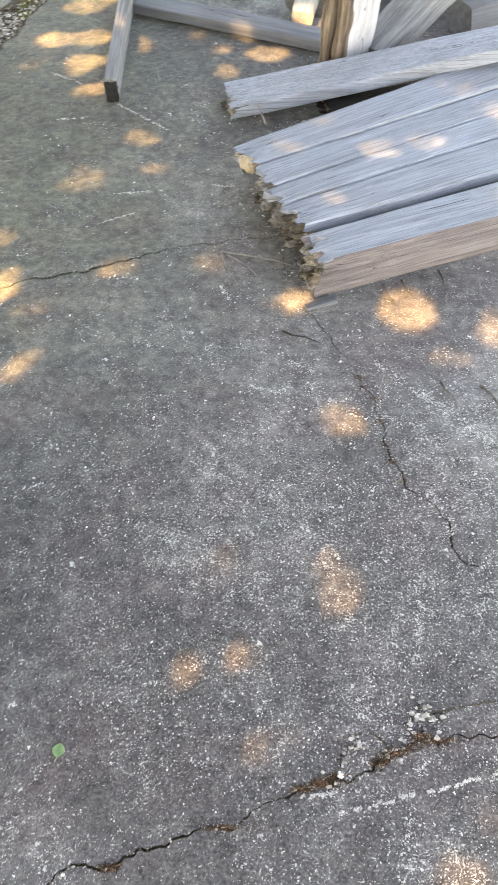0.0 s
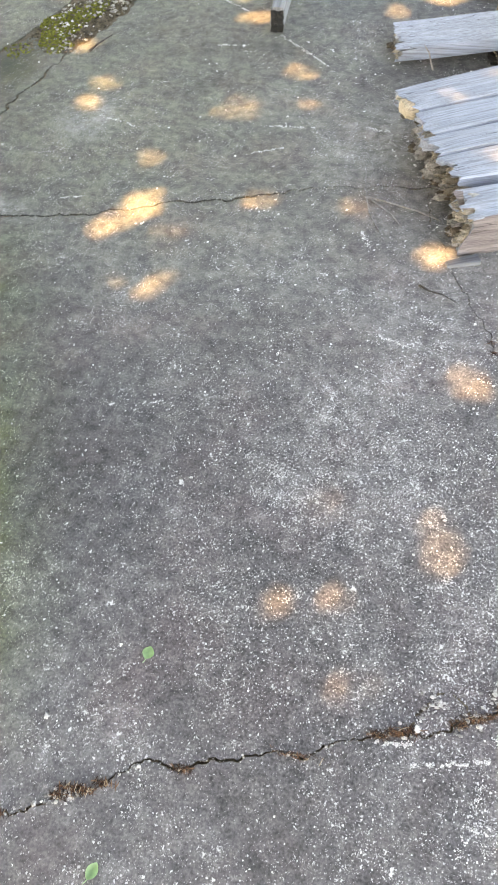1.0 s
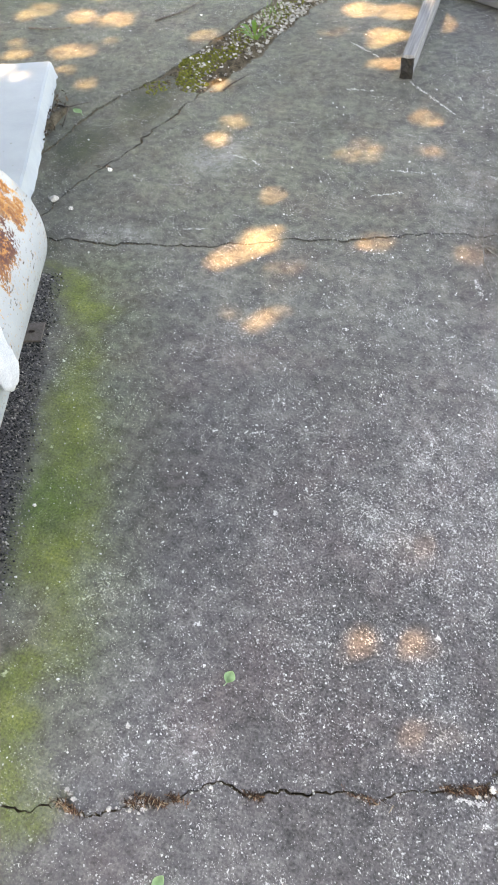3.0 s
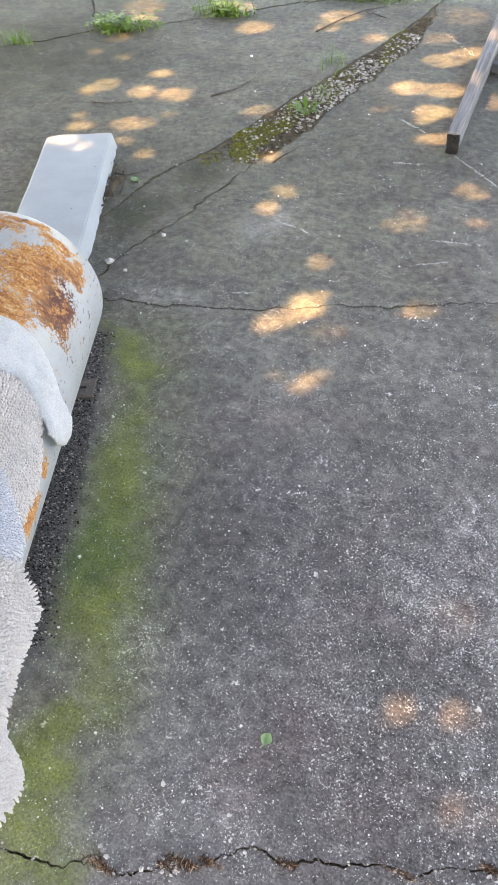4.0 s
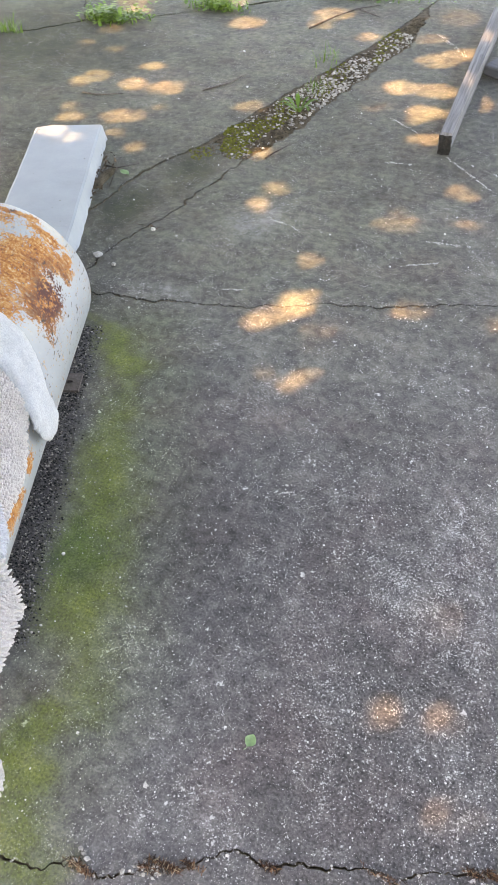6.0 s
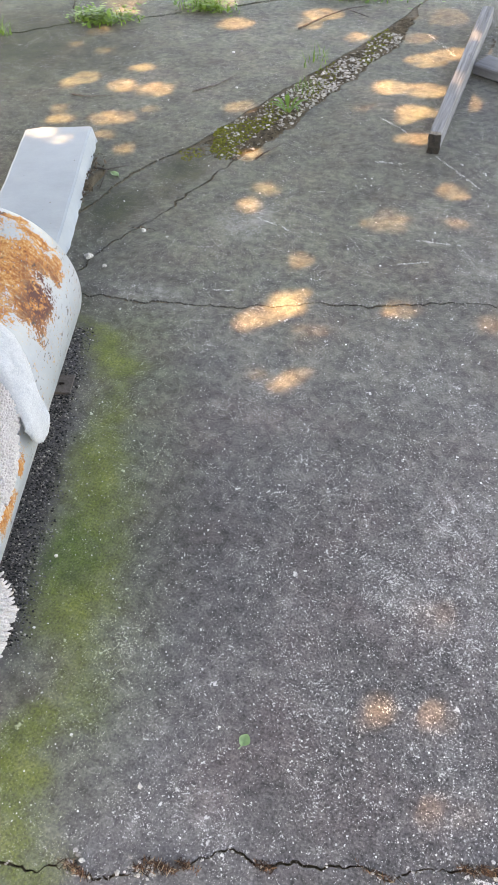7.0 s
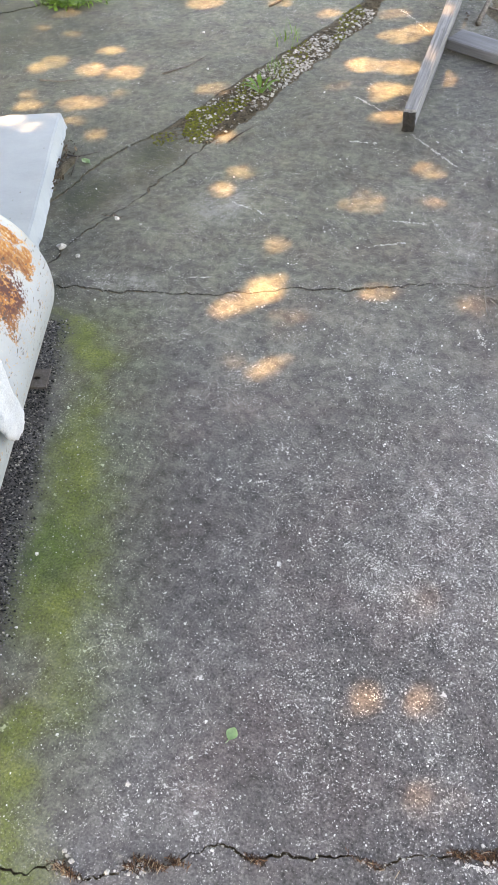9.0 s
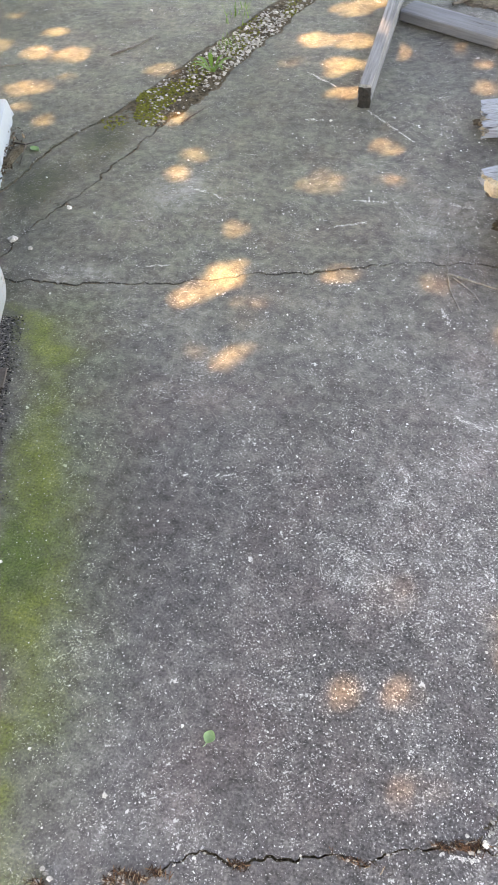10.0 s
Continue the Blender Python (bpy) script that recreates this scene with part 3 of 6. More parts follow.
C1 = crack([(-9, -1.2), (-3, -0.25), (-1.5, -0.02), (-0.769, 0.084), (-0.708, 0.088), (-0.66, 0.092), (-0.621, 0.118), (-0.591, 0.13), (-0.558, 0.124), (-0.51, 0.135), (-0.457, 0.179), (-0.405, 0.19), (-0.389, 0.206),
            (-0.348, 0.243), (-0.317, 0.262), (-0.29, 0.257), (-0.248, 0.26), (-0.213, 0.275), (-0.179, 0.286), (-0.149, 0.293), (-0.099, 0.314), (-0.043, 0.313), (-0.018, 0.329), (0.013, 0.352), (0.05, 0.369), (0.088, 0.381),
            (0.115, 0.392), (0.178, 0.392), (0.206, 0.408), (0.228, 0.414), (0.243, 0.43), (0.268, 0.438), (0.297, 0.45), (0.328, 0.476), (0.353, 0.462), (0.388, 0.476), (0.42, 0.47), (0.479, 0.478), (1.2, 0.62), (3, 0.95), (9, 2.0)], 0.0027, 3, 0.008)
C2 = crack([(-9, 0.9), (-3, 1.5), (-1.9, 1.61), (-1.45, 1.668), (-1.28, 1.682), (-1.13, 1.723), (-0.89, 1.78), (-0.685, 1.876), (-0.503, 1.912), (-0.34, 1.983), (-0.216, 2.034),
            (-0.097, 2.05), (0.4, 2.15), (1, 2.35), (3, 2.8), (9, 4.2)], 0.0056, 5, 0.009)
C3 = crack([(0.8, 0.56), (0.66, 0.7), (0.547, 0.798), (0.493, 0.855), (0.463, 0.9), (0.463, 0.977), (0.42, 1.042), (0.379, 1.093), (0.37, 1.128), (0.353, 1.164), (0.351, 1.2), (0.351, 1.266), (0.337, 1.335), (0.321, 1.397),
            (0.302, 1.44), (0.291, 1.483), (0.257, 1.551), (0.208, 1.658), (0.12, 1.9), (0.1, 2.09)], 0.0024, 8, 0.012)
JD = crack([(-1.84, 1.63), (-1.727, 2.122), (-1.651, 2.485), (-1.504, 2.799), (-1.445, 3.014), (-1.316, 3.458), (-1.104, 4.118), (-0.986, 4.65), (-0.93, 4.98), (-0.6, 7), (0.5, 12)], 0.012, 11, 0.006)
JE = crack([(-1.57, 1.66), (-1.518, 1.886), (-1.481, 2.014), (-1.416, 2.221), (-1.339, 2.54), (-1.297, 2.717), (-1.209, 2.929), (-1.143, 3.28), (-1.048, 3.702), (-0.95, 4.05), (-0.95, 4.3), (-0.955, 4.55)], 0.008, 13, 0.014)
JA = crack([(-9, 1.4), (-6, 2.1), (-3.23, 3.527), (-2.966, 3.706), (-2.797, 3.9), (-2.475, 4.04), (-2.154, 4.266), (-1.724, 4.6), (-1.3, 4.83), (-0.95, 4.97)], 0.012, 17, 0.008)
JC = crack([(-2.78, 3.93), (-2.954, 4.196), (-3.128, 4.471), (-4, 5.8), (-6, 9)], 0.007, 19, 0.012)


def cut(bank, axis, lo, hi):
    return [p for p in bank if lo <= p[axis] <= hi]


def slab(outline, depth=0.05, top=0.0):
    bm = bmesh.new()
    up = [bm.verts.new((p[0], p[1], top)) for p in outline]
    dn = [bm.verts.new((p[0], p[1], top - depth)) for p in outline]
    face = bm.faces.new(up)
    for i in range(len(up)):
        j = (i + 1) % len(up)
        bm.faces.new((up[j], up[i], dn[i], dn[j]))
    bm.normal_update()
    bmesh.ops.triangulate(bm, faces=[face], ngon_method="EAR_CLIP")
    bmesh.ops.recalc_face_normals(bm, faces=bm.faces)
    return part("concrete_slab", bm, CONCRETE, pavement)


lower, upper = 0, 1     # right and left bank of a crack that runs to the right
slab([(9, -6), (-9, -6)][::-1] + C1[lower][::-1])
slab(cut(C1[upper], 0, -9, 0.79) + C3[1] + cut(C2[lower], 0, -9, 0.095)[::-1])
slab(cut(C1[upper], 0, 0.81, 9) + cut(C2[lower], 0, 0.105, 9)[::-1] + C3[0][::-1])
slab(cut(C2[upper], 0, -1.55, 9) + [(9, 12)] + cut(JD[0], 1, 4.64, 12)[::-1] + JE[0][::-1])
slab(cut(C2[upper], 0, -1.83, -1.585) + cut(JE[1], 1, 1.68, 2.74) + cut(JD[0], 1, 1.66, 2.8)[::-1], top=-0.002)
slab(cut(C2[upper], 0, -9, -1.85) + cut(JD[1], 1, 1.64, 4.95) + JA[0][::-1])
slab(cut(JA[1], 0, -2.77, 0) + cut(JD[1], 1, 4.99, 12) + [(-6, 12)] + JC[0][::-1])
slab(cut(JA[1], 0, -9, -2.81) + JC[1] + [(-9, 9)])
# soil in the open joint and down in the cracks
bm = bmesh.new()
bmesh.ops.create_grid(bm, x_segments=60, y_segments=60, size=6.5)
for v in bm.verts:
    v.co.z = -0.0055 + 0.0025 * noise.noise(v.co * 7)
part("joint_soil", bm, SOIL, pavement)


def scatter_mesh(name, spots, material, sides, label, category, lift=0.0, parent=None):
    """Many small angular stones in one mesh; spots: x, y, z, radius."""
    verts, faces = [], []
    for x, y, z, r in spots:
        k = len(verts)
        n = sides
        sq = rng.uniform(0.5, 0.9)
        turn = rng.uniform(0, 6.28)
        for level, f in ((-0.35, 0.8), (0.15, 1.0), (0.7, 0.6)):
            for i in range(n):
                a = turn + i * math.tau / n + rng.uniform(-0.25, 0.25)
                q = r * f * rng.uniform(0.75, 1.2)
                verts.append((x + q * math.cos(a), y + q * sq * math.sin(a), z + r * (level + 0.3) * 0.75))
        for lv in range(2):
            for i in range(n):
                j = (i + 1) % n
                faces.append((k + lv * n + i, k + lv * n + j, k + lv * n + n + j, k + lv * n + n + i))
        faces.append(tuple(k + 2 * n + i for i in range(n)))
    ob = from_lists(name, verts, faces, material, parent)
    if parent is None:
        tagged(ob, label, category, kind="stuff")
    return ob


def bank_x(bank, y):
    p = min(bank, key=lambda q: abs(q.y - y))
    return p.x


spots, dark_spots = [], []
for i in range(14000):
    y = rng.uniform(2.68, 4.5)
    lo, hi = bank_x(JD[0], y), bank_x(JE[1], y)
    if hi - lo < 0.015:
        continue
    x = rng.uniform(lo + 0.004, hi - 0.004)
    r = rng.choice([0.0018, 0.002, 0.0025, 0.003, 0.0035, 0.004, 0.005, 0.006, 0.008]) * rng.uniform(0.75, 1.2)
    heap = 0.6 * noise.noise((x * 7, y * 4.2, 4.0)) + 0.3 * math.exp(-((y - 3.55) / 0.35) ** 2) - 0.05
    if rng.random() < 0.5:
        if rng.random() < (0.45 if y > 3.0 else 0.27) + heap and y < 4.25:
            spots.append((x, y, -0.006 + r * 0.4, r))
    elif r < 0.008:
        dark_spots.append((x, y, -0.006 + r * 0.3, r))
scatter_mesh("gravel", spots, PEBBLE, 6, "pale gravel lying in the open soil joint", "gravel")
scatter_mesh("dark_gravel", dark_spots, SOIL, 5, "dark soil crumbs among the gravel", "soil")

# ---- the tree whose crown lets the sun through in spots ----
# openings of the crown, as the sun draws them on the ground (or on timber and boards, at their height): x, y, half width, half depth, share of the sun let through
SUN_FAR_LEFT = [(-2.380, 3.170, 0.059, 0.056, 0.55), (-2.335, 3.252, 0.071, 0.071, 0.55), (-2.113, 3.215, 0.070, 0.068, 0.55), (-1.940, 3.221, 0.084, 0.079, 0.55),
                (-1.908, 3.264, 0.051, 0.053, 0.50), (-2.114, 3.442, 0.066, 0.044, 0.50), (-2.285, 2.904, 0.039, 0.044, 0.30), (-2.217, 2.806, 0.069, 0.042, 0.55),
                (-2.009, 2.883, 0.089, 0.066, 0.50), (-1.937, 2.916, 0.040, 0.054, 0.45), (-1.800, 2.642, 0.038, 0.053, 0.30), (-2.608, 3.617, 0.033, 0.050, 0.30),
                (-2.414, 3.586, 0.050, 0.040, 0.20), (-2.575, 4.129, 0.090, 0.067, 0.65), (-2.665, 4.313, 0.125, 0.121, 0.25), (-2.569, 3.822, 0.066, 0.061, 0.25), (-1.863, 3.017, 0.038, 0.036, 0.20)]
SUN_FAR_RIGHT = [(-2.112, 4.420, 0.096, 0.088, 0.50), (-1.888, 4.137, 0.096, 0.087, 0.50), (-1.462, 4.410, 0.115, 0.090, 0.50), (-1.490, 4.242, 0.063, 0.077, 0.40),
                 (-1.189, 4.146, 0.060, 0.056, 0.35), (-1.464, 3.166, 0.079, 0.055, 0.30), (-1.246, 2.764, 0.053, 0.045, 0.55), (-0.766, 3.942, 0.105, 0.086, 0.55),
                 (-0.649, 4.061, 0.111, 0.073, 0.60), (-0.861, 3.582, 0.084, 0.076, 0.60), (-0.688, 3.590, 0.089, 0.081, 0.60), (-0.701, 3.356, 0.080, 0.075, 0.65),
                 (-0.717, 3.263, 0.045, 0.033, 0.50), (-0.642, 3.106, 0.081, 0.042, 0.55), (-0.918, 3.338, 0.064, 0.041, 0.20), (-0.854, 4.205, 0.087, 0.078, 0.20),
                 (-0.793, 4.559, 0.121, 0.131, 0.15), (-0.602, 3.372, 0.037, 0.046, 0.40)]
SUN_MIDDLE = [(-0.769, 1.835, 0.042, 0.036, 1.00), (-0.853, 1.716, 0.048, 0.044, 0.62), (-0.808, 1.778, 0.052, 0.05, 0.62), (-0.767, 1.846, 0.06, 0.063, 0.62),
              (-0.749, 1.891, 0.04, 0.043, 0.62), (-1.114, 2.376, 0.042, 0.054, 0.60), (-1.088, 2.519, 0.054, 0.044, 0.30), (-0.398, 2.718, 0.053, 0.051, 0.45),
              (-0.344, 2.498, 0.045, 0.027, 0.20), (-0.588, 2.420, 0.087, 0.047, 0.16), (-0.559, 2.450, 0.046, 0.094, 0.12), (-0.807, 2.092, 0.036, 0.039, 0.30),
              (-0.406, 1.933, 0.051, 0.036, 0.30), (-0.656, 1.732, 0.053, 0.039, 0.07), (-0.657, 1.650, 0.039, 0.041, 0.05), (-0.664, 1.463, 0.034, 0.031, 0.36),
              (-0.625, 1.529, 0.037, 0.028, 0.36), (-0.756, 1.492, 0.034, 0.030, 0.14)]
SUN_LOW = [(-0.131, 0.612, 0.034, 0.023, 0.22), (-0.018, 0.640, 0.037, 0.026, 0.17), (0.032, 0.463, 0.037, 0.028, 0.06),
           (-0.087, 0.861, 0.05, 0.045, 0.05)]
SUN_YARD = [(-0.453, 3.510, 0.021, 0.080, 0.45), (-0.216, 3.598, 0.026, 0.059, 0.25), (-0.106, 3.464, 0.046, 0.039, 0.45), (0.095, 3.410, 0.094, 0.066, 0.65),
            (-0.077, 3.259, 0.044, 0.062, 0.50), (-0.113, 1.947, 0.040, 0.035, 0.25), (0.138, 1.762, 0.051, 0.044, 0.55), (0.476, 1.716, 0.076, 0.096, 0.60),
            (0.719, 1.627, 0.041, 0.074, 0.30), (0.571, 1.513, 0.056, 0.027, 0.15), (0.247, 1.287, 0.048, 0.047, 0.45), (0.202, 0.778, 0.043, 0.035, 0.28),
            (0.175, 0.859, 0.036, 0.029, 0.08), (0.361, 0.236, 0.045, 0.022, 0.25), (0.432, 0.320, 0.016, 0.014, 0.10)]
SUN_PLANKS = [(0.273, 2.543, 0.036, 0.035, 0.13), (0.453, 2.389, 0.064, 0.051, 0.11), (0.628, 2.430, 0.062, 0.052, 0.08), (0.893, 2.631, 0.049, 0.066, 0.19),
              (0.152, 2.409, 0.048, 0.044, 0.06), (0.787, 2.797, 0.063, 0.053, 0.05), (0.263, 2.091, 0.036, 0.031, 0.14), (0.809, 2.104, 0.045, 0.038, 0.1)]
SUN_BEAM = [(-0.023, 3.566, 0.051, 0.070, 0.30)]
SUN_BLOCK = [(0.269, 3.638, 0.056, 0.097, 0.60)]
SUN_BOARD = [(-2.143, 2.545, 0.071, 0.055, 0.40), (-1.977, 2.677, 0.046, 0.044, 0.25), (-2.033, 2.506, 0.076, 0.032, 0.20)]
SUN_RAIL = [(-0.549, 3.531, 0.024, 0.099, 0.30), (-0.592, 4.120, 0.027, 0.152, 0.30)]
gaps = []     # on the plane z = 0: x, y, half axes, their turn, share of the sun
for group, height, turn in ((SUN_FAR_LEFT, 0.0, 22.7), (SUN_FAR_RIGHT, 0.0, 22.7), (SUN_MIDDLE, 0.0, 22.7), (SUN_LOW, 0.0, 22.7), (SUN_YARD, 0.0, -0.4),
                            (SUN_PLANKS, 0.136, -0.4), (SUN_BEAM, 0.05, -0.4), (SUN_BLOCK, 0.09, -0.4), (SUN_BOARD, 0.07, 22.7), (SUN_RAIL, 0.092, 22.7)):
    for x, y, ra, rb, share in group:
        k = height / -RAY.z
        gaps.append((x + RAY.x * k, y + RAY.y * k, ra * GAP_SCALE - GAP_TRIM, rb * GAP_SCALE - GAP_TRIM, radians(turn), share))
gaps = np.array(gaps)
ray = np.array(RAY)


def within(g, gap, margin):
    """How far plan points lie from the middle of a gap; 1 on its rim, widened by the margin."""
    x, y, ra, rb, turn, share = gap
    dx, dy = g[:, 0] - x, g[:, 1] - y
    u, v = dx * math.cos(turn) + dy * math.sin(turn), dy * math.cos(turn) - dx * math.sin(turn)
    return np.sqrt((u / (ra + margin)) ** 2 + (v / (rb + margin)) ** 2)


def crown_leaves(count, low, high, size, seed, near_gaps=False):
    """Leaves of a crown, kept clear of the lines along which the sun comes through."""
    r = np.random.default_rng(seed)
    if near_gaps:
        pick = gaps[r.integers(0, len(gaps), count)]
        ang, out = r.uniform(0, math.tau, count), r.uniform(0.0, 0.22, count)
        u, v = np.cos(ang) * (pick[:, 2] + out), np.sin(ang) * (pick[:, 3] + out)
        g = pick[:, :2] + np.stack([u * np.cos(pick[:, 4]) - v * np.sin(pick[:, 4]), u * np.sin(pick[:, 4]) + v * np.cos(pick[:, 4])], 1)
    else:
        g = np.stack([r.uniform(-7.0, 3.8, count), r.uniform(-3.5, 8.5, count)], 1)
    h = r.uniform(low, high, count)
    keep = np.ones(count, bool)
    for gap in gaps:
        keep &= within(g, gap, size * (0.85 if near_gaps else 1.05)) > 1
    return leaf_mesh(g[keep], h[keep], size, r)


def stray_leaves(size, seed):
    """Single small leaves that hang in the gaps and thin the sun there."""
    r = np.random.default_rng(seed)
    out = []
    for i, gap in enumerate(gaps):
        x, y, ra, rb, turn, share = gap
        if share > 0.99:
            continue
        small = min(1.0, ra * rb / (0.022 * 0.026))
        ra, rb = ra + 0.02, rb + 0.02
        n = r.poisson(-math.log(min(0.97, 0.84 * share / small)) * math.pi * ra * rb * 0.766 / (0.94 * size * size))
        ang, q = r.uniform(0, math.tau, n), np.sqrt(r.uniform(0, 1, n))
        u, v = ra * q * np.cos(ang), rb * q * np.sin(ang)
        g = np.stack([x + u * math.cos(turn) - v * math.sin(turn), y + u * math.sin(turn) + v * math.cos(turn)], 1)
        keep = np.ones(n, bool)
        for j, other in enumerate(gaps):
            if j != i and (other[5] > share or (other[5] == share and j < i)):
                keep &= within(g, other, size * 0.8 if other[5] > 0.99 else 0.008) > 1
        out.append(g[keep])
    g = np.concatenate(out)
    return leaf_mesh(g, r.uniform(3.6, 4.0, len(g)), size, r)


def leaf_mesh(g, h, size, r):
    p = np.stack([g[:, 0], g[:, 1], np.zeros(len(g))], 1) - ray * (h / -ray[2])[:, None]
    n = len(p)
    nrm = -ray + r.normal(0, 0.45, (n, 3))
    nrm /= np.linalg.norm(nrm, axis=1)[:, None]
    a = np.cross(nrm, r.normal(0, 1, (n, 3)))
    a /= np.linalg.norm(a, axis=1)[:, None]
    b = np.cross(nrm, a)
    s = size * r.uniform(0.75, 1.15, n)[:, None]
    verts = np.stack([p - a * s, p + b * s * 0.52 + nrm * s * 0.12, p + a * s, p - b * s * 0.52 + nrm * s * 0.12], 1).reshape(-1, 3)
    return verts, n


tree = tagged(new("tree"), "tall leafy tree shading the yard", "tree")
tree.location = (-5.6, -2.6, -0.06)
pieces = [crown_leaves(72000, 3.5, 5.0, 0.125, 1), crown_leaves(42000, 3.5, 4.8, 0.11, 2), crown_leaves(110000, 3.6, 4.0, 0.03, 3, True), stray_leaves(0.012, 4)]
verts = np.concatenate([v for v, _ in pieces]) - np.array(tree.location)
count = sum(n for _, n in pieces)
me = bpy.data.meshes.new("crown")
me.from_pydata(verts.tolist(), [], [(4 * i, 4 * i + 1, 4 * i + 2, 4 * i + 3) for i in range(count)])
mesh_object("crown", me, CROWN, tree)
part("trunk", tube([(0, 0, 0), (0.05, 0.02, 1.2), (0.0, -0.08, 2.6), (0.12, -0.1, 3.6), (0.25, -0.2, 4.6)], [0.24, 0.19, 0.17, 0.12, 0.06], 12), BARK, tree, smooth=True)
for a, up, reach in ((-0.9, 4.0, 2.6), (0.3, 4.2, 2.8), (1.6, 4.3, 2.2), (2.9, 4.1, 2.3), (-2.1, 4.3, 2.4)):
    x, y = math.cos(a), math.sin(a)
    part("limb", tube([(0.02, -0.06, 2.0 + 0.2 * a % 1), (x * reach * 0.35, y * reach * 0.35, 3.2), (x * reach, y * reach, up)], [0.1, 0.065, 0.02], 8), BARK, tree, smooth=True)


# ---- timber ----
def splinter(x, y, z, length, width, height, r, rough=1.0):
    """A blocky shred of rotted wood whose broken tip is at x and which runs back into the plank."""
    bm = bmesh.new()
    sides, rings, seed = 10, [], r.uniform(0, 50)
    lean, droop = r.uniform(-0.1, 0.1), r.uniform(-0.12, 0.04) * rough
    for k in range(7):
        t = k / 6
        grow = (0.72, 0.95, 1.0, 1.0, 0.97, 0.92, 0.85)[k]
        ring = []
        for j in range(sides):
            a = (j + 0.5) * math.tau / sides
            q = (abs(math.cos(a)) ** 5 + abs(math.sin(a)) ** 5) ** -0.2
            p = Vector((t * length, math.cos(a) * q * width / 2 * grow, math.sin(a) * q * height / 2 * grow))
            if k < 2:
                p.x += (noise.noise((j * 1.7 + seed, k * 0.4, 2.0)) * 0.022 + 0.004) * rough
            p += wobble(Vector((p.x * 0.35, p.y, p.z)), 75, 0.0075 * (1 - 0.5 * t) * (0.5 + 0.5 * rough), seed)
            p.y += lean * max(0.0, 0.05 - p.x) * 0.5
            p.z += droop * max(0.0, 0.04 - p.x)
            ring.append(bm.verts.new((x + p.x, y + p.y, max(0.001, z + p.z))))
        rings.append(ring)
    for r0, r1 in zip(rings, rings[1:]):
        for j in range(sides):
            bm.faces.new((r0[j], r0[(j + 1) % sides], r1[(j + 1) % sides], r1[j]))
    for ring, push in ((rings[0], 0.006), (rings[-1], 0.0)):
        mid = bm.verts.new(sum((v.co for v in ring), Vector()) / sides + Vector((push * rough, 0, 0)))
        for j in range(sides):
            bm.faces.new((ring[j], ring[(j + 1) % sides], mid))
    bmesh.ops.recalc_face_normals(bm, faces=bm.faces)
    return bm


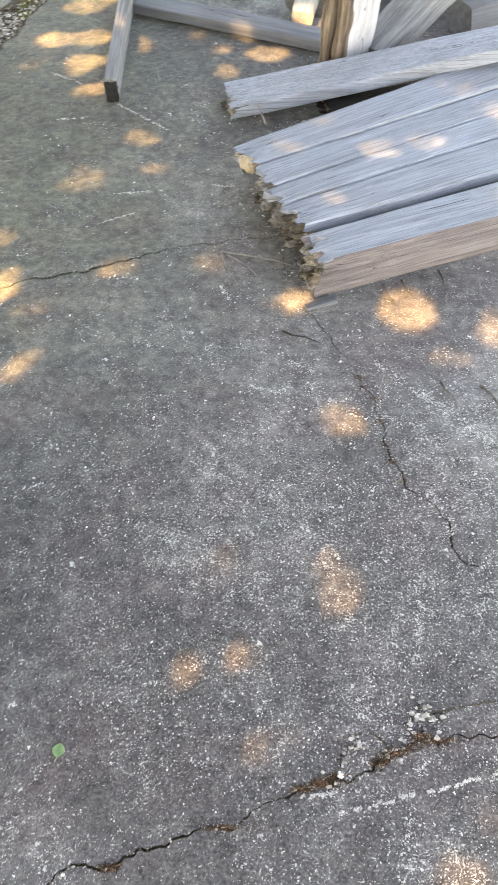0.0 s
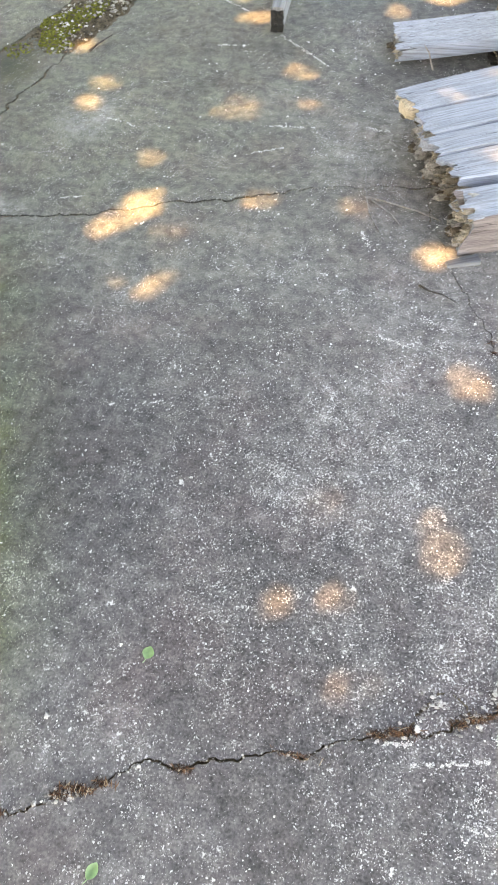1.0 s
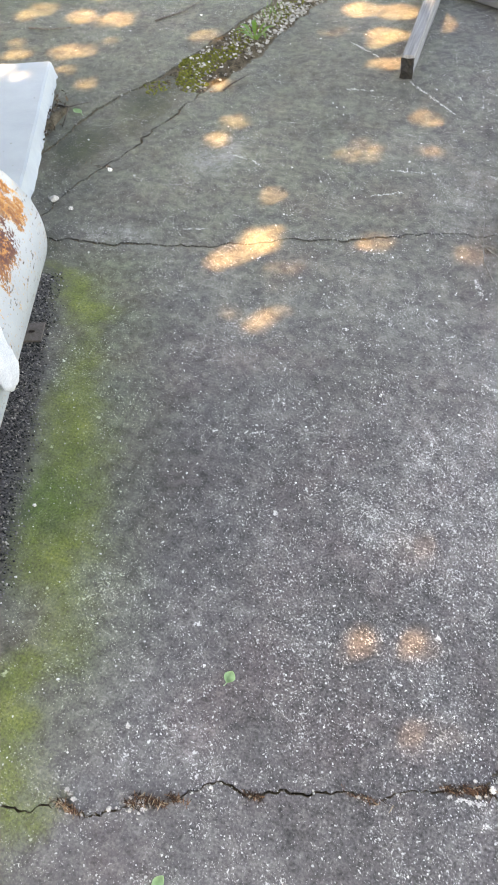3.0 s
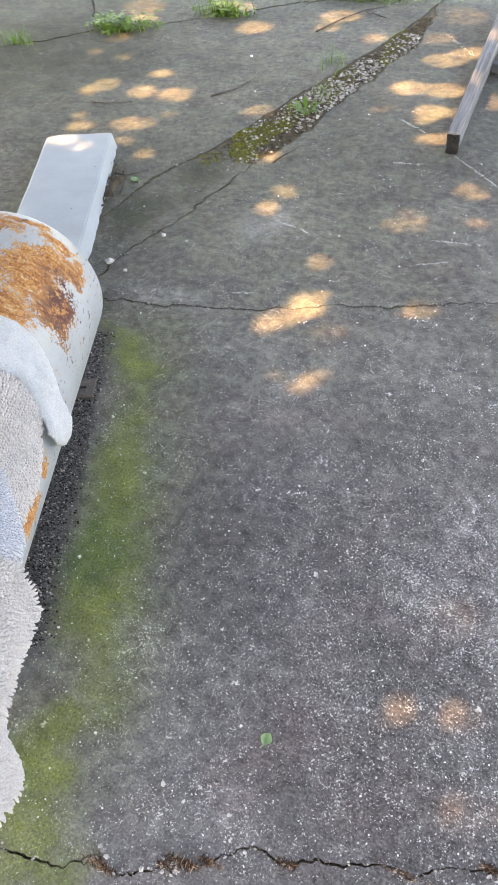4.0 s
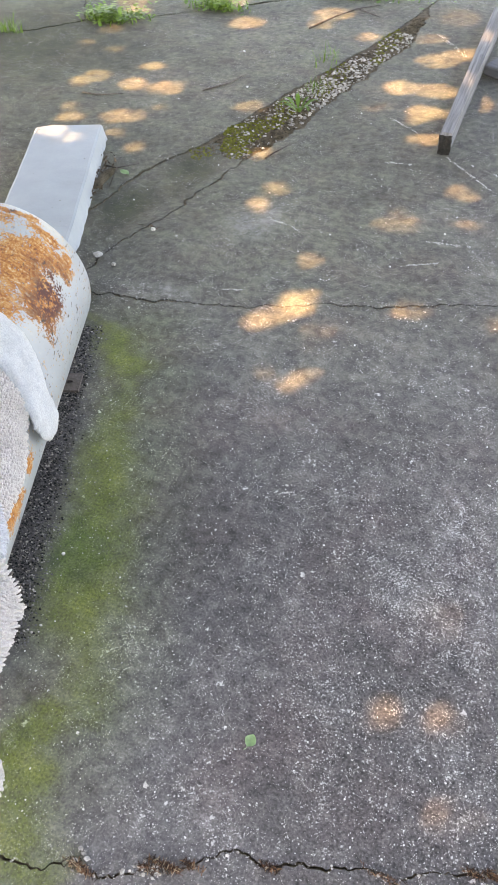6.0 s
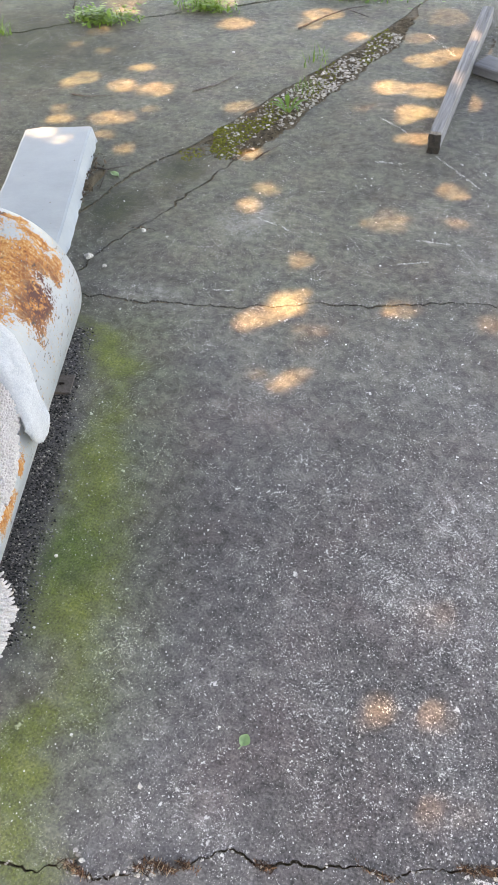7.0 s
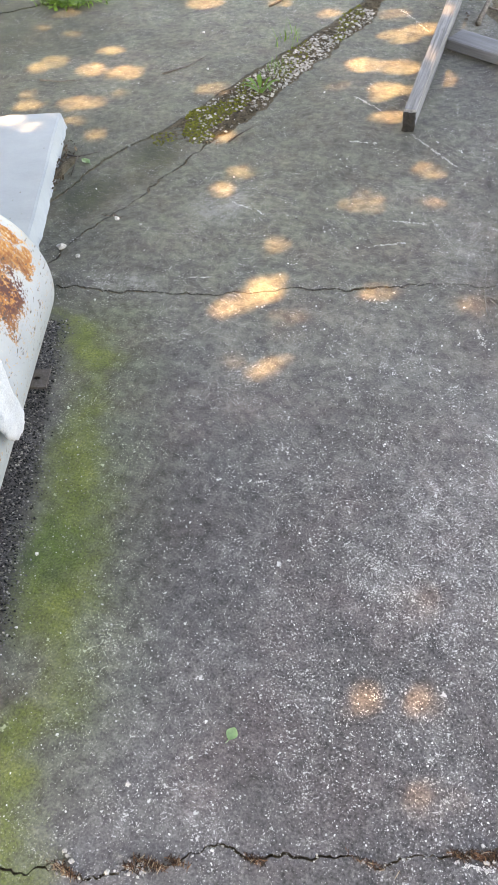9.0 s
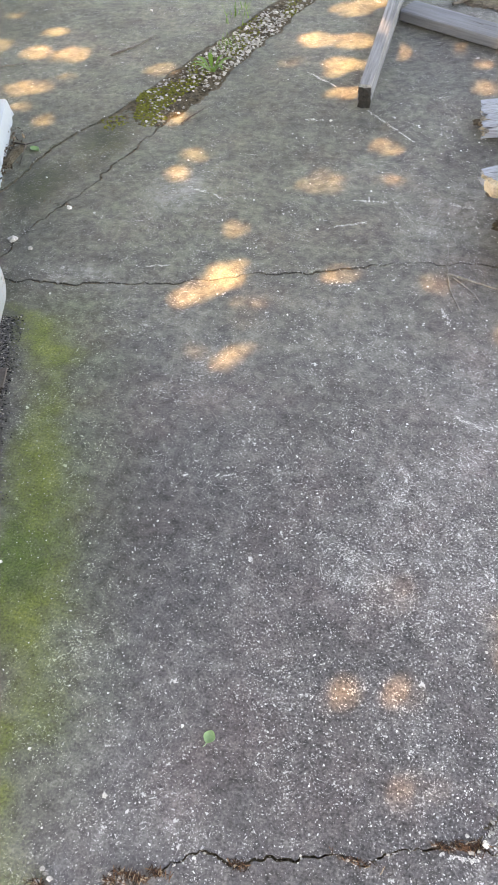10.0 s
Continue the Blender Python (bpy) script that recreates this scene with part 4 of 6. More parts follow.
def timber(name, front, back, top, thick, material, label, overshoot=1.06, rotten=True, seed=1, category="timber", end_z=None, rag=0.03, shards=16, side=None, sooty=False, depth=0.12, block=0.0):
    """A sawn timber by its top edges in plan, (start, end) each; the start may be rotted to shreds."""
    f0, f1, b0, b1 = (Vector(p) for p in (*front, *back))
    f1, b1 = f0 + (f1 - f0) * overshoot, b0 + (b1 - b0) * overshoot
    x_dir = ((f1 + b1) - (f0 + b0)).normalized()
    heading = math.atan2(x_dir.y, x_dir.x)
    origin = (f0 + b0) / 2
    rise = 0.0 if end_z is None else end_z
    rot = Matrix.Rotation(-heading, 2)
    lf0, lf1, lb0, lb1 = (rot @ (p - origin) for p in (f0, f1, b0, b1))
    r = random.Random(seed)
    bm = bmesh.new()
    steps = max(14, int((f1 - f0).length / 0.03))
    ring_pts = []
    ny, nz, c = (26 if rotten else 12), 5, 0.0028
    for i in range(ny + 1):
        ring_pts.append((i / ny, 0.0))
    for i in range(1, nz + 1):
        ring_pts.append((1.0, i / nz))
    for i in range(1, ny + 1):
        ring_pts.append((1.0 - i / ny, 1.0))
    for i in range(1, nz):
        ring_pts.append((0.0, 1.0 - i / nz))
    rings = []
    for s in range(steps + 1):
        t = (s / steps) ** 1.25 if rotten else s / steps
        a, b = lf0.lerp(lf1, t), lb0.lerp(lb1, t)
        ring = []
        for u, w in ring_pts:
            p2 = a.lerp(b, u)
            z = top - thick * w + rise * overshoot * t
            p = Vector((p2.x, p2.y, z))
            # eased arrises
            eu, ew = min(u, 1 - u) * (a - b).length, min(w, 1 - w) * thick
            if eu < 0.001 and ew < 0.001:
                p.y += c * (1 if u < 0.5 else -1)
                p.z += c * (-1 if w < 0.5 else 1)
            q = Vector((p.x * 2.2 + seed, p.y * 60, p.z * 60))
            p.z += noise.noise(q) * 0.0006
            p += wobble(p, 5.0, 0.0018, seed)
            if rotten:
                k = max(0.0, 1 - t * 9)
                jag = (noise.cell(Vector((seed * 3.1, p.y * 48 + 40, p.z * 30 + 40))) - 0.5) * rag * 0.9 + noise.noise(Vector((seed * 3.1, p.y * 30, p.z * 30))) * rag * 0.7 + noise.noise(Vector((seed, p.y * 150, p.z * 120))) * rag * 0.3
                p.x += k * (jag + rag * 0.3 * w)
                p.z -= k * k * thick * 0.12 * (1 - w) * (0.5 + noise.noise(Vector((seed, p.y * 25, 3))))
            ring.append(bm.verts.new(p))
        rings.append(ring)
    m = len(ring_pts)
    for r0, r1 in zip(rings, rings[1:]):
        for i in range(m):
            bm.faces.new((r0[i], r0[(i + 1) % m], r1[(i + 1) % m], r1[i]))
    for ring, sgn in ((rings[0], 1), (rings[-1], -1)):
        mid = sum((v.co for v in ring), Vector()) / m
        mid.x += 0.02 * sgn if rotten and sgn > 0 else 0.0
        cv = bm.verts.new(mid)
        for i in range(m):
            bm.faces.new((ring[i], ring[(i + 1) % m], cv))
    bmesh.ops.recalc_face_normals(bm, faces=bm.faces)
    if side:
        bm.normal_update()
        for f in bm.faces:
            if f.normal.y < -0.6:
                f.material_index = 1
    ob = part(name, bm, material, second=side)
    ob.location = (origin.x, origin.y, 0)
    ob.rotation_euler = (0, 0, heading)
    tagged(ob, label, category)
    if sooty:
        bm = bmesh.new()
        w, ends = (lf0 - lb0).length, []
        geom = bmesh.ops.create_cube(bm, size=1.0)["verts"]
        bmesh.ops.subdivide_edges(bm, edges=bm.edges[:], cuts=6, use_grid_fill=True)
        for v in bm.verts:
            v.co = Vector((v.co.x * 0.016 + 0.002, v.co.y * (w - 0.004), (v.co.z + 0.5) * (thick * 0.86) + 0.001))
            v.co += wobble(v.co, 55, 0.006, seed) + wobble(v.co, 130, 0.005, seed)
            v.co.z = max(v.co.z, 0.0005)
        part("charred_end", bm, SOOT_AND_SHADE, ob, "black sooty end grain")
    if rotten:
        for i in range(shards):
            u, w = (i + r.random()) / shards, r.random()
            base = lf0.lerp(lb0, u)
            ln, wd, ht = r.uniform(0.06, 0.12), r.uniform(0.014, 0.038), r.uniform(0.011, 0.026)
            low = max(0.012, top - depth)
            base.y = max(min(lf0.y, lb0.y) + wd * 0.62, min(max(lf0.y, lb0.y) - wd * 0.62, base.y))
            tip = base.x + 0.004 + r.uniform(-0.022, 0.02) - 0.036 * min(w, 0.75) * (shards > 20) + noise.noise(Vector((seed * 3.1, base.y * 30, 0))) * rag * 0.7
            z = max(0.01, top - ht * 0.62 - (top - ht * 0.62 - low) * w)
            part("rotted_splinter", splinter(tip, base.y, z, ln, wd, ht, r), (GREYROT, ROTPALE, GREYROT, ROT)[min(3, int(w * 2.4 + r.random() * 1.6))], ob, "crumbling brown rotted wood")
    if block:
        bm = splinter(-0.016, 0.0, top - 0.032, 0.075, block, 0.056, r, 0.35)
        part("broken_end", bm, ENDWOOD, ob, "pale yellow-brown broken end block")
    return ob


TIMBERS = "pile of old timbers"
tagged(timber("timber", ((0.222, 1.778), (0.785, 1.99)), ((0.18, 1.912), (0.81, 2.185)), 0.135, 0.134, GREYWOOD,
              "old square timber with a faded brown side, lying on the concrete", 1.35, True, 4, side=BROWNWOOD, rag=0.02, shards=44), group=TIMBERS)
tagged(timber("plank", ((0.224, 1.982), (0.836, 2.252)), ((0.148, 2.08), (0.868, 2.452)), 0.135, 0.05, GREYWOOD,
              "silver-grey weathered plank with a badly rotted end", 1.3, True, 5, rag=0.045, shards=40), group=TIMBERS)
tagged(timber("plank", ((0.146, 2.085), (0.87, 2.459)), ((0.092, 2.166), (0.905, 2.624)), 0.136, 0.05, GREYWOOD,
              "silver-grey weathered plank with a badly rotted end", 1.25, True, 6, rag=0.036, shards=34), group=TIMBERS)
tagged(timber("plank", ((0.09, 2.171), (0.908, 2.631)), ((0.054, 2.298), (0.942, 2.797)), 0.137, 0.05, GREYWOOD,
              "silver-grey weathered plank with a crumbled end", 1.2, True, 7, rag=0.028, shards=28), group=TIMBERS)
tagged(timber("plank", ((0.051, 2.303), (0.945, 2.804)), ((-0.045, 2.41), (0.985, 3.06)), 0.137, 0.05, GREYWOOD,
              "wide silver-grey plank with a pale broken end", 1.06, True, 8, rag=0.012, shards=10, end_z=0.01, depth=0.06, block=0.085), group=TIMBERS)
tagged(timber("plank", ((-0.035, 2.83), (0.945, 2.93)), ((-0.063, 3.04), (1.0, 3.155)), 0.06, 0.055, GREYWOOD,
              "long silver-grey plank with a broken end on the concrete", 1.08, True, 9, rag=0.024, shards=22, end_z=0.16, depth=0.05), group=TIMBERS)
# a lower layer of rotten boards that carries the planks
tagged(timber("rotten_board", ((0.25, 2.065), (0.86, 2.36)), ((0.17, 2.19), (0.88, 2.56)), 0.083, 0.082, ROT,
              "dark rotten board under the planks", 1.25, True, 15, rag=0.05, shards=24, depth=0.08), group=TIMBERS)
tagged(timber("rotten_board", ((0.15, 2.21), (0.88, 2.6)), ((0.06, 2.37), (0.95, 2.9)), 0.083, 0.082, ROT,
              "dark rotten board under the planks", 1.2, True, 16, rag=0.04, shards=18, depth=0.08), group=TIMBERS)
# this one is added mainly to block light leaking in behind the long plank
tagged(timber("rotten_board", ((0.31, 2.99), (1.0, 3.06)), ((0.3, 3.09), (1.0, 3.17)), 0.036, 0.035, ROT,
              "dark rotten board under the long plank, keeping light out of the gap", 1.1, True, 17, rag=0.02, shards=4, depth=0.03), group=TIMBERS)
timber("wooden_rail", ((-0.511, 3.0), (-0.54, 4.5)), ((-0.563, 2.998), (-0.605, 4.5)), 0.092, 0.09, RAILWOOD,
       "grey weathered timber rail on edge with a dark sooty end", 1.0, False, 12, "timber", sooty=True)
timber("wooden_beam", ((-0.522, 3.83), (0.4, 3.375)), ((-0.47, 3.965), (0.47, 3.5)), 0.05, 0.048, DARKWOOD,
       "flat grey weathered beam butting against the rail", 1.02, False, 14, "timber")


def log_piece(name, base, tip, widths, label, material, face=None, seed=1):
    """A rough split post from base to tip, with four uneven sides."""
    base, tip = Vector(base), Vector(tip)
    d = (tip - base)
    L = d.length
    bm = bmesh.new()
    rings = []
    for s in range(13):
        t = s / 12
        w, h = widths[0] + (widths[1] - widths[0]) * t, (widths[2] + (widths[3] - widths[2]) * t)
        ring = []
        for k in range(24):
            a = k * math.tau / 24
            q = (abs(math.cos(a)) ** 6 + abs(math.sin(a)) ** 6) ** (-1 / 6)
            p = Vector((t * L, math.cos(a) * q * w / 2, math.sin(a) * q * h / 2))
            p += wobble(p, 9.0, 0.08 * min(w, h), seed) + wobble(Vector((p.x * 3, p.y * 40, p.z * 40)), 1.0, 0.004, seed)
            ring.append(bm.verts.new(p))
        rings.append(ring)
    for r0, r1 in zip(rings, rings[1:]):
        for k in range(24):
            bm.faces.new((r0[k], r0[(k + 1) % 24], r1[(k + 1) % 24], r1[k]))
    bm.faces.new(rings[0][::-1])
    bm.faces.new(rings[-1])
    bmesh.ops.recalc_face_normals(bm, faces=bm.faces)
    ob = part(name, bm, material, label="")
    ob.matrix_world = Matrix.Translation(base) @ d.to_track_quat("X", "Z").to_matrix().to_4x4()
    if face:
        for u0, u1, out in ((0.0, 0.42, 0.012), (0.5, 0.8, 0.02), (0.83, 1.0, 0.008)):
            bm = bmesh.new()
            for i in range(25):
                for j in range(9):
                    t, u = i / 24, u0 + (u1 - u0) * j / 8
                    w, h = widths[0] + (widths[1] - widths[0]) * t, widths[2] + (widths[3] - widths[2]) * t
                    p = Vector((t * L, -w / 2 - out - 0.01 * math.sin(math.pi * j / 8), (u - 0.5) * h * 0.96))
                    p.z += 0.012 * noise.noise((t * 5, seed + u0 * 9, 1.0))
                    bm.verts.new(p + wobble(p, 14.0, 0.006, seed) + wobble(Vector((p.x * 6, p.y * 90, p.z * 90)), 1.0, 0.006, seed))
            bm.verts.ensure_lookup_table()
            for i in range(24):
                for j in range(8):
                    k = i * 9 + j
                    bm.faces.new((bm.verts[k], bm.verts[k + 1], bm.verts[k + 10], bm.verts[k + 9]))
            ext = bmesh.ops.extrude_face_region(bm, geom=bm.faces[:])
            for v in (g for g in ext["geom"] if isinstance(g, bmesh.types.BMVert)):
                v.co.y += 0.03
            bmesh.ops.recalc_face_normals(bm, faces=bm.faces)
            part("split_face", bm, face, ob, "rough brown split face")
    return tagged(ob, label, "timber")


log_piece("split_post", (0.42, 3.27, 0.02), (0.47, 3.2, 0.75), (0.15, 0.22, 0.13, 0.2), "split brown post with one whitewashed side, leaning on the pile", WHITEWOOD, BARKWOOD, 3)
log_piece("grey_post", (0.52, 3.26, 0.05), (1.05, 3.75, 0.35), (0.18, 0.2, 0.1, 0.12), "thick pale grey post lying across the pile", RAILWOOD, None, 5)
log_piece("dark_log", (0.95, 3.55, 0.08), (1.75, 3.95, 0.1), (0.17, 0.17, 0.15, 0.15), "dark split log behind the planks", DARKWOOD, None, 8)
log_piece("wood_block", (0.26, 3.66, 0.04), (0.3, 3.9, 0.045), (0.1, 0.1, 0.07, 0.07), "short sunlit block of pale wood", PALEWOOD, None, 9)
log_piece("old_log", (0.5, 3.75, 0.07), (1.3, 4.15, 0.09), (0.14, 0.14, 0.13, 0.13), "grey old log at the back of the pile", DARKWOOD, None, 11)

log_piece("bark_chip", (0.172, 1.725, 0.007), (0.262, 1.762, 0.009), (0.022, 0.04, 0.01, 0.014), "flat dark chip of bark beside the rotted timber", DARKWOOD, None, 13)
# near-black board added where the gap between the planks is only shade
tagged(timber("rotten_board", ((0.33, 2.8), (1.05, 2.98)), ((0.3, 2.93), (1.0, 3.12)), 0.05, 0.049, SOOT_AND_SHADE,
              "black board added as the shade between the planks", 1.1, True, 18, rag=0.02, shards=4, depth=0.03), group=TIMBERS)

# ---- the tank ----
TR, TL = 0.256, 1.25
tank = tagged(new("tank"), "white enamelled steel tank lying down, rusted on top", "tank")
tank.matrix_world = pose(-1.4846, 1.321, TR + 0.015, 0, 0, math.degrees(0.327))
bm = bmesh.new()
profile = [(0.067 * (1 - (i / 14) ** 2.6) ** 0.5, TR * i / 14) for i in range(15)]
along = [(y, rad) for y, rad in profile] + [(-TL * i / 30, TR) for i in range(1, 31)] + [(-TL - 0.067 * (1 - (i / 14) ** 2.6) ** 0.5, TR * i / 14) for i in range(13, -1, -1)]
rings = []
for y, rad in along:
    if rad < 1e-5:
        rings.append([bm.verts.new((0, y, 0))])
    else:
        rings.append([bm.verts.new((rad * math.cos(k * math.tau / 72), y, rad * math.sin(k * math.tau / 72))) for k in range(72)])
for r0, r1 in zip(rings, rings[1:]):
    for k in range(72):
        j = (k + 1) % 72
        if len(r0) == 1:
            bm.faces.new((r0[0], r1[j], r1[k]))
        elif len(r1) == 1:
            bm.faces.new((r0[k], r0[j], r1[0]))
        else:
            bm.faces.new((r0[k], r0[j], r1[j], r1[k]))
bmesh.ops.recalc_face_normals(bm, faces=bm.faces)
part("shell", bm, TANK, tank, smooth=True)


def foot(y, reach):
    bm = bmesh.new()
    w, d, h = reach, 0.075, 0.008
    outer = [(-0.08, -d / 2), (w, -d / 2), (w, d / 2), (-0.08, d / 2)]
    hole = [(w - 0.035 + 0.012 * math.cos(a * math.tau / 12), 0.007 * math.sin(a * math.tau / 12) + 0.0) for a in range(12)]
    for z in (0.0, h):
        ring_o = [bm.verts.new((x, yy, z)) for x, yy in outer]
        ring_h = [bm.verts.new((x, yy, z)) for x, yy in hole]
        edges = [bm.edges.new((r[i], r[(i + 1) % len(r)])) for r in (ring_o, ring_h) for i in range(len(r))]
        bmesh.ops.triangle_fill(bm, use_beauty=True, edges=edges)
    vs = list(bm.verts)
    for start, n in ((0, 4), (4, 12)):
        for i in range(n):
            a, b = vs[start + i], vs[start + (i + 1) % n]
            c, e = vs[16 + start + (i + 1) % n], vs[16 + start + i]
            bm.faces.new((a, b, c, e))
    # web up to the shell
    geom = bmesh.ops.create_cube(bm, size=1.0)["verts"]
    for v in geom:
        v.co = Vector((v.co.x * 0.2 + 0.05, v.co.y * 0.008, v.co.z * 0.07 + 0.035))
    bmesh.ops.recalc_face_normals(bm, faces=bm.faces)
    ob = part("foot", bm, STEEL, tank, "flat dirty steel foot plate with a bolt hole")
    ob.location = (-0.035, y, -TR - 0.012)


foot(-0.14, 0.243)
foot(-1.0, 0.18)

# ---- white board behind the tank ----
def white_board():
    a, b = Vector((-1.955, 2.655)), Vector((-1.50, 1.53))
    d = (b - a).normalized()
    n = Vector((d.y, -d.x))       # to the left of the way down
    bm = bmesh.new()
    rows = []
    L = (b - a).length
    for i in range(61):
        t = i / 60
        ring = []
        for u, z in ((0, 0.0), (0, 0.025), (0, 0.05), (0, 0.066), (0.03, 0.07), (0.25, 0.07), (0.5, 0.07), (0.75, 0.07), (0.97, 0.07), (1, 0.066), (1, 0.03), (1, 0.0)):
            p = a + d * (t * L) + n * (u * 0.285)
            if i == 0 and u > 0.9:
                p += d * 0.015
            q = Vector((p.x, p.y, z))
            if u == 0 and z < 0.04:
                rag = max(0.0, noise.noise((t * 26, 1, z * 20)) + 0.5 * noise.noise((t * 110, 4, 0))) * (0.014 if z < 0.01 else 0.004)
                q -= Vector((n.x, n.y, 0)) * -rag
                q.z += rag * 0.3
            if u == 0:
                q -= Vector((n.x, n.y, 0)) * (0.016 * (1 - z / 0.07))
            q += wobble(q, 8, 0.003)
            q.z = max(q.z, 0.001)
            ring.append(bm.verts.new(q))
        rows.append(ring)
    for r0, r1 in zip(rows, rows[1:]):
        for k in range(12):
            bm.faces.new((r0[k], r0[(k + 1) % 12], r1[(k + 1) % 12], r1[k]))
    bm.faces.new(rows[0][::-1])
    bm.faces.new(rows[-1])
    bmesh.ops.recalc_face_normals(bm, faces=bm.faces)
    tagged(part("white_board", bm, BOARD), "thick white painted board with a chipped edge behind the tank", "board")


white_board()

# ---- cloths on the tank ----
def drape(s, a, off):
    """A place on a cloth over the tank: s along it, a over its crown and straight down its side."""
    r = TR + off
    if a < r * math.pi / 2:
        x, z = r * math.sin(a / r), r * math.cos(a / r)
    else:
        x, z = r, -(a - r * math.pi / 2)
    return tank_place @ Vector((x, -s, max(z, -TR - 0.008)))


def drape_normal(s, a, off):
    r = TR + off
    k = min(a / r, math.pi / 2)
    return (tank_place.to_3x3() @ Vector((math.sin(k), 0, math.cos(k)))).normalized()


tank_place = pose(-1.4846, 1.321, TR + 0.015, 0, 0, math.degrees(0.327))


def inside(x, y, poly):
    hit = False
    for (x0, y0), (x1, y1) in zip(poly, poly[1:] + poly[:1]):
        if (y0 > y) != (y1 > y) and x < (x1 - x0) * (y - y0) / (y1 - y0) + x0:
            hit = not hit
    return hit


def rim_distance(x, y, poly):
    best = 9.0
    for (x0, y0), (x1, y1) in zip(poly, poly[1:] + poly[:1]):
        dx, dy = x1 - x0, y1 - y0
        t = max(0.0, min(1.0, ((x - x0) * dx + (y - y0) * dy) / (dx * dx + dy * dy)))
        best = min(best, math.hypot(x - x0 - dx * t, y - y0 - dy * t))
    return best


def cloth(name, outline, off, plump, material, label, folds=0.006, cell=0.008, nubs=None, seed=1, fringe=0.6):
    """A soft cloth with this outline over the tank; nubs: spacing, length and radius of its pile."""
    ss, aa = [p[0] for p in outline], [p[1] for p in outline]
    n, m = int((max(ss) - min(ss)) / cell) + 2, int((max(aa) - min(aa)) / cell) + 2
    bm = bmesh.new()
    grid = {}
    def lift(s, a):
        d = rim_distance(s, a, outline)
        k = min(1.0, d / max(plump, 0.004))
        return off - plump * 0.75 * (1 - math.sqrt(max(0.0, 1 - (1 - k) ** 2))) + folds * noise.noise((s * 16 + seed, a * 9, seed)) + folds * 0.35 * noise.noise((s * 60, a * 60, seed))
    def vert(i, j):
        if (i, j) not in grid:
            s, a = min(ss) + i * cell, min(aa) + j * cell
            grid[i, j] = bm.verts.new(drape(s, a, lift(s, a)))
        return grid[i, j]
    for i in range(n):
        for j in range(m):
            if inside(min(ss) + (i + 0.5) * cell, min(aa) + (j + 0.5) * cell, outline):
                bm.faces.new((vert(i, j), vert(i + 1, j), vert(i + 1, j + 1), vert(i, j + 1)))
    bmesh.ops.smooth_vert(bm, verts=[v for v in bm.verts if v.is_boundary], factor=0.5, use_axis_x=True, use_axis_y=True, use_axis_z=True)
    bmesh.ops.solidify(bm, geom=bm.faces[:], thickness=0.006)
    ob = part(name, bm, material, smooth=True)
    tagged(ob, label, "cloth")
    if nubs:
        gap, length, rad = nubs
        r = random.Random(seed)
        verts, faces = [], []
        a = min(aa)
        row = 0
        while a < max(aa):
            s = min(ss) + (row % 2) * gap / 2
            while s < max(ss):
                s1, a1 = s + r.uniform(-0.2, 0.2) * gap, a + r.uniform(-0.2, 0.2) * gap
                if inside(s1, a1, outline):
                    edge = max(0.0, 1 - rim_distance(s1, a1, outline) / 0.02)
                    p, nn = drape(s1, a1, lift(s1, a1)), drape_normal(s1, a1, off)
                    down = drape(s1 + 0.01 * r.uniform(-0.5, 0.5), a1 + 0.01, lift(s1, a1)) - p
                    cs, ca = sum(ss) / len(ss), sum(aa) / len(aa)
                    out = drape(s1 + (s1 - cs) * 0.05, a1 + (a1 - ca) * 0.05, lift(s1, a1)) - p
                    d = (nn * (0.75 - 0.45 * edge) + down.normalized() * 0.35 + (out.normalized() * edge * 1.0 if out.length > 1e-6 else Vector())).normalized()
                    L = length * r.uniform(0.8, 1.25) * (1 + fringe * edge)
                    x = d.cross(Vector((0.3, 0.5, 0.81))).normalized()
                    y = d.cross(x)
                    k = len(verts)
                    for f, q in ((-0.25, 0.85), (0.45, 1.0), (0.82, 0.85), (1.0, 0.45)):
                        for e in range(6):
                            c = e * math.tau / 6
                            verts.append(p + d * (f * L) + (x * math.cos(c) + y * math.sin(c)) * rad * q)
                    for lv in range(3):
                        for e in range(6):
                            g = (e + 1) % 6
                            faces.append((k + lv * 6 + e, k + lv * 6 + g, k + lv * 6 + 6 + g, k + lv * 6 + 6 + e))
                    faces.append(tuple(k + 18 + e for e in range(6)))
                s += gap
            a += gap * 0.87
            row += 1
        from_lists("fringe", verts, faces, material, ob, "", True)
    return ob


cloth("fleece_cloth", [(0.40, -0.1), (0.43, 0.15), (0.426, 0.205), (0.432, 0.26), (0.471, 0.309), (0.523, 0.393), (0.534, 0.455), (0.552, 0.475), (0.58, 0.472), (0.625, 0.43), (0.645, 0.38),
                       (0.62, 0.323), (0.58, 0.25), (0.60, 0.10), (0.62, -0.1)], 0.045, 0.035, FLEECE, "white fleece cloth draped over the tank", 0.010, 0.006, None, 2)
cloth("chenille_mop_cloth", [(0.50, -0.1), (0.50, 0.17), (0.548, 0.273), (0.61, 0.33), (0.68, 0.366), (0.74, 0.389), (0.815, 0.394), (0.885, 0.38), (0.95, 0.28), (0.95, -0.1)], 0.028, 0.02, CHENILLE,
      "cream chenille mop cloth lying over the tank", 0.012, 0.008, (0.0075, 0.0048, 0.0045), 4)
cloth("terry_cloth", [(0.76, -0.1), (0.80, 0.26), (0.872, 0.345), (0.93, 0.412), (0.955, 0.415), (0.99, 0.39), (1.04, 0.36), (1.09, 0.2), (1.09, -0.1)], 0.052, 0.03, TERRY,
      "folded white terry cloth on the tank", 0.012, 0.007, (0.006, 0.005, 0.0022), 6)
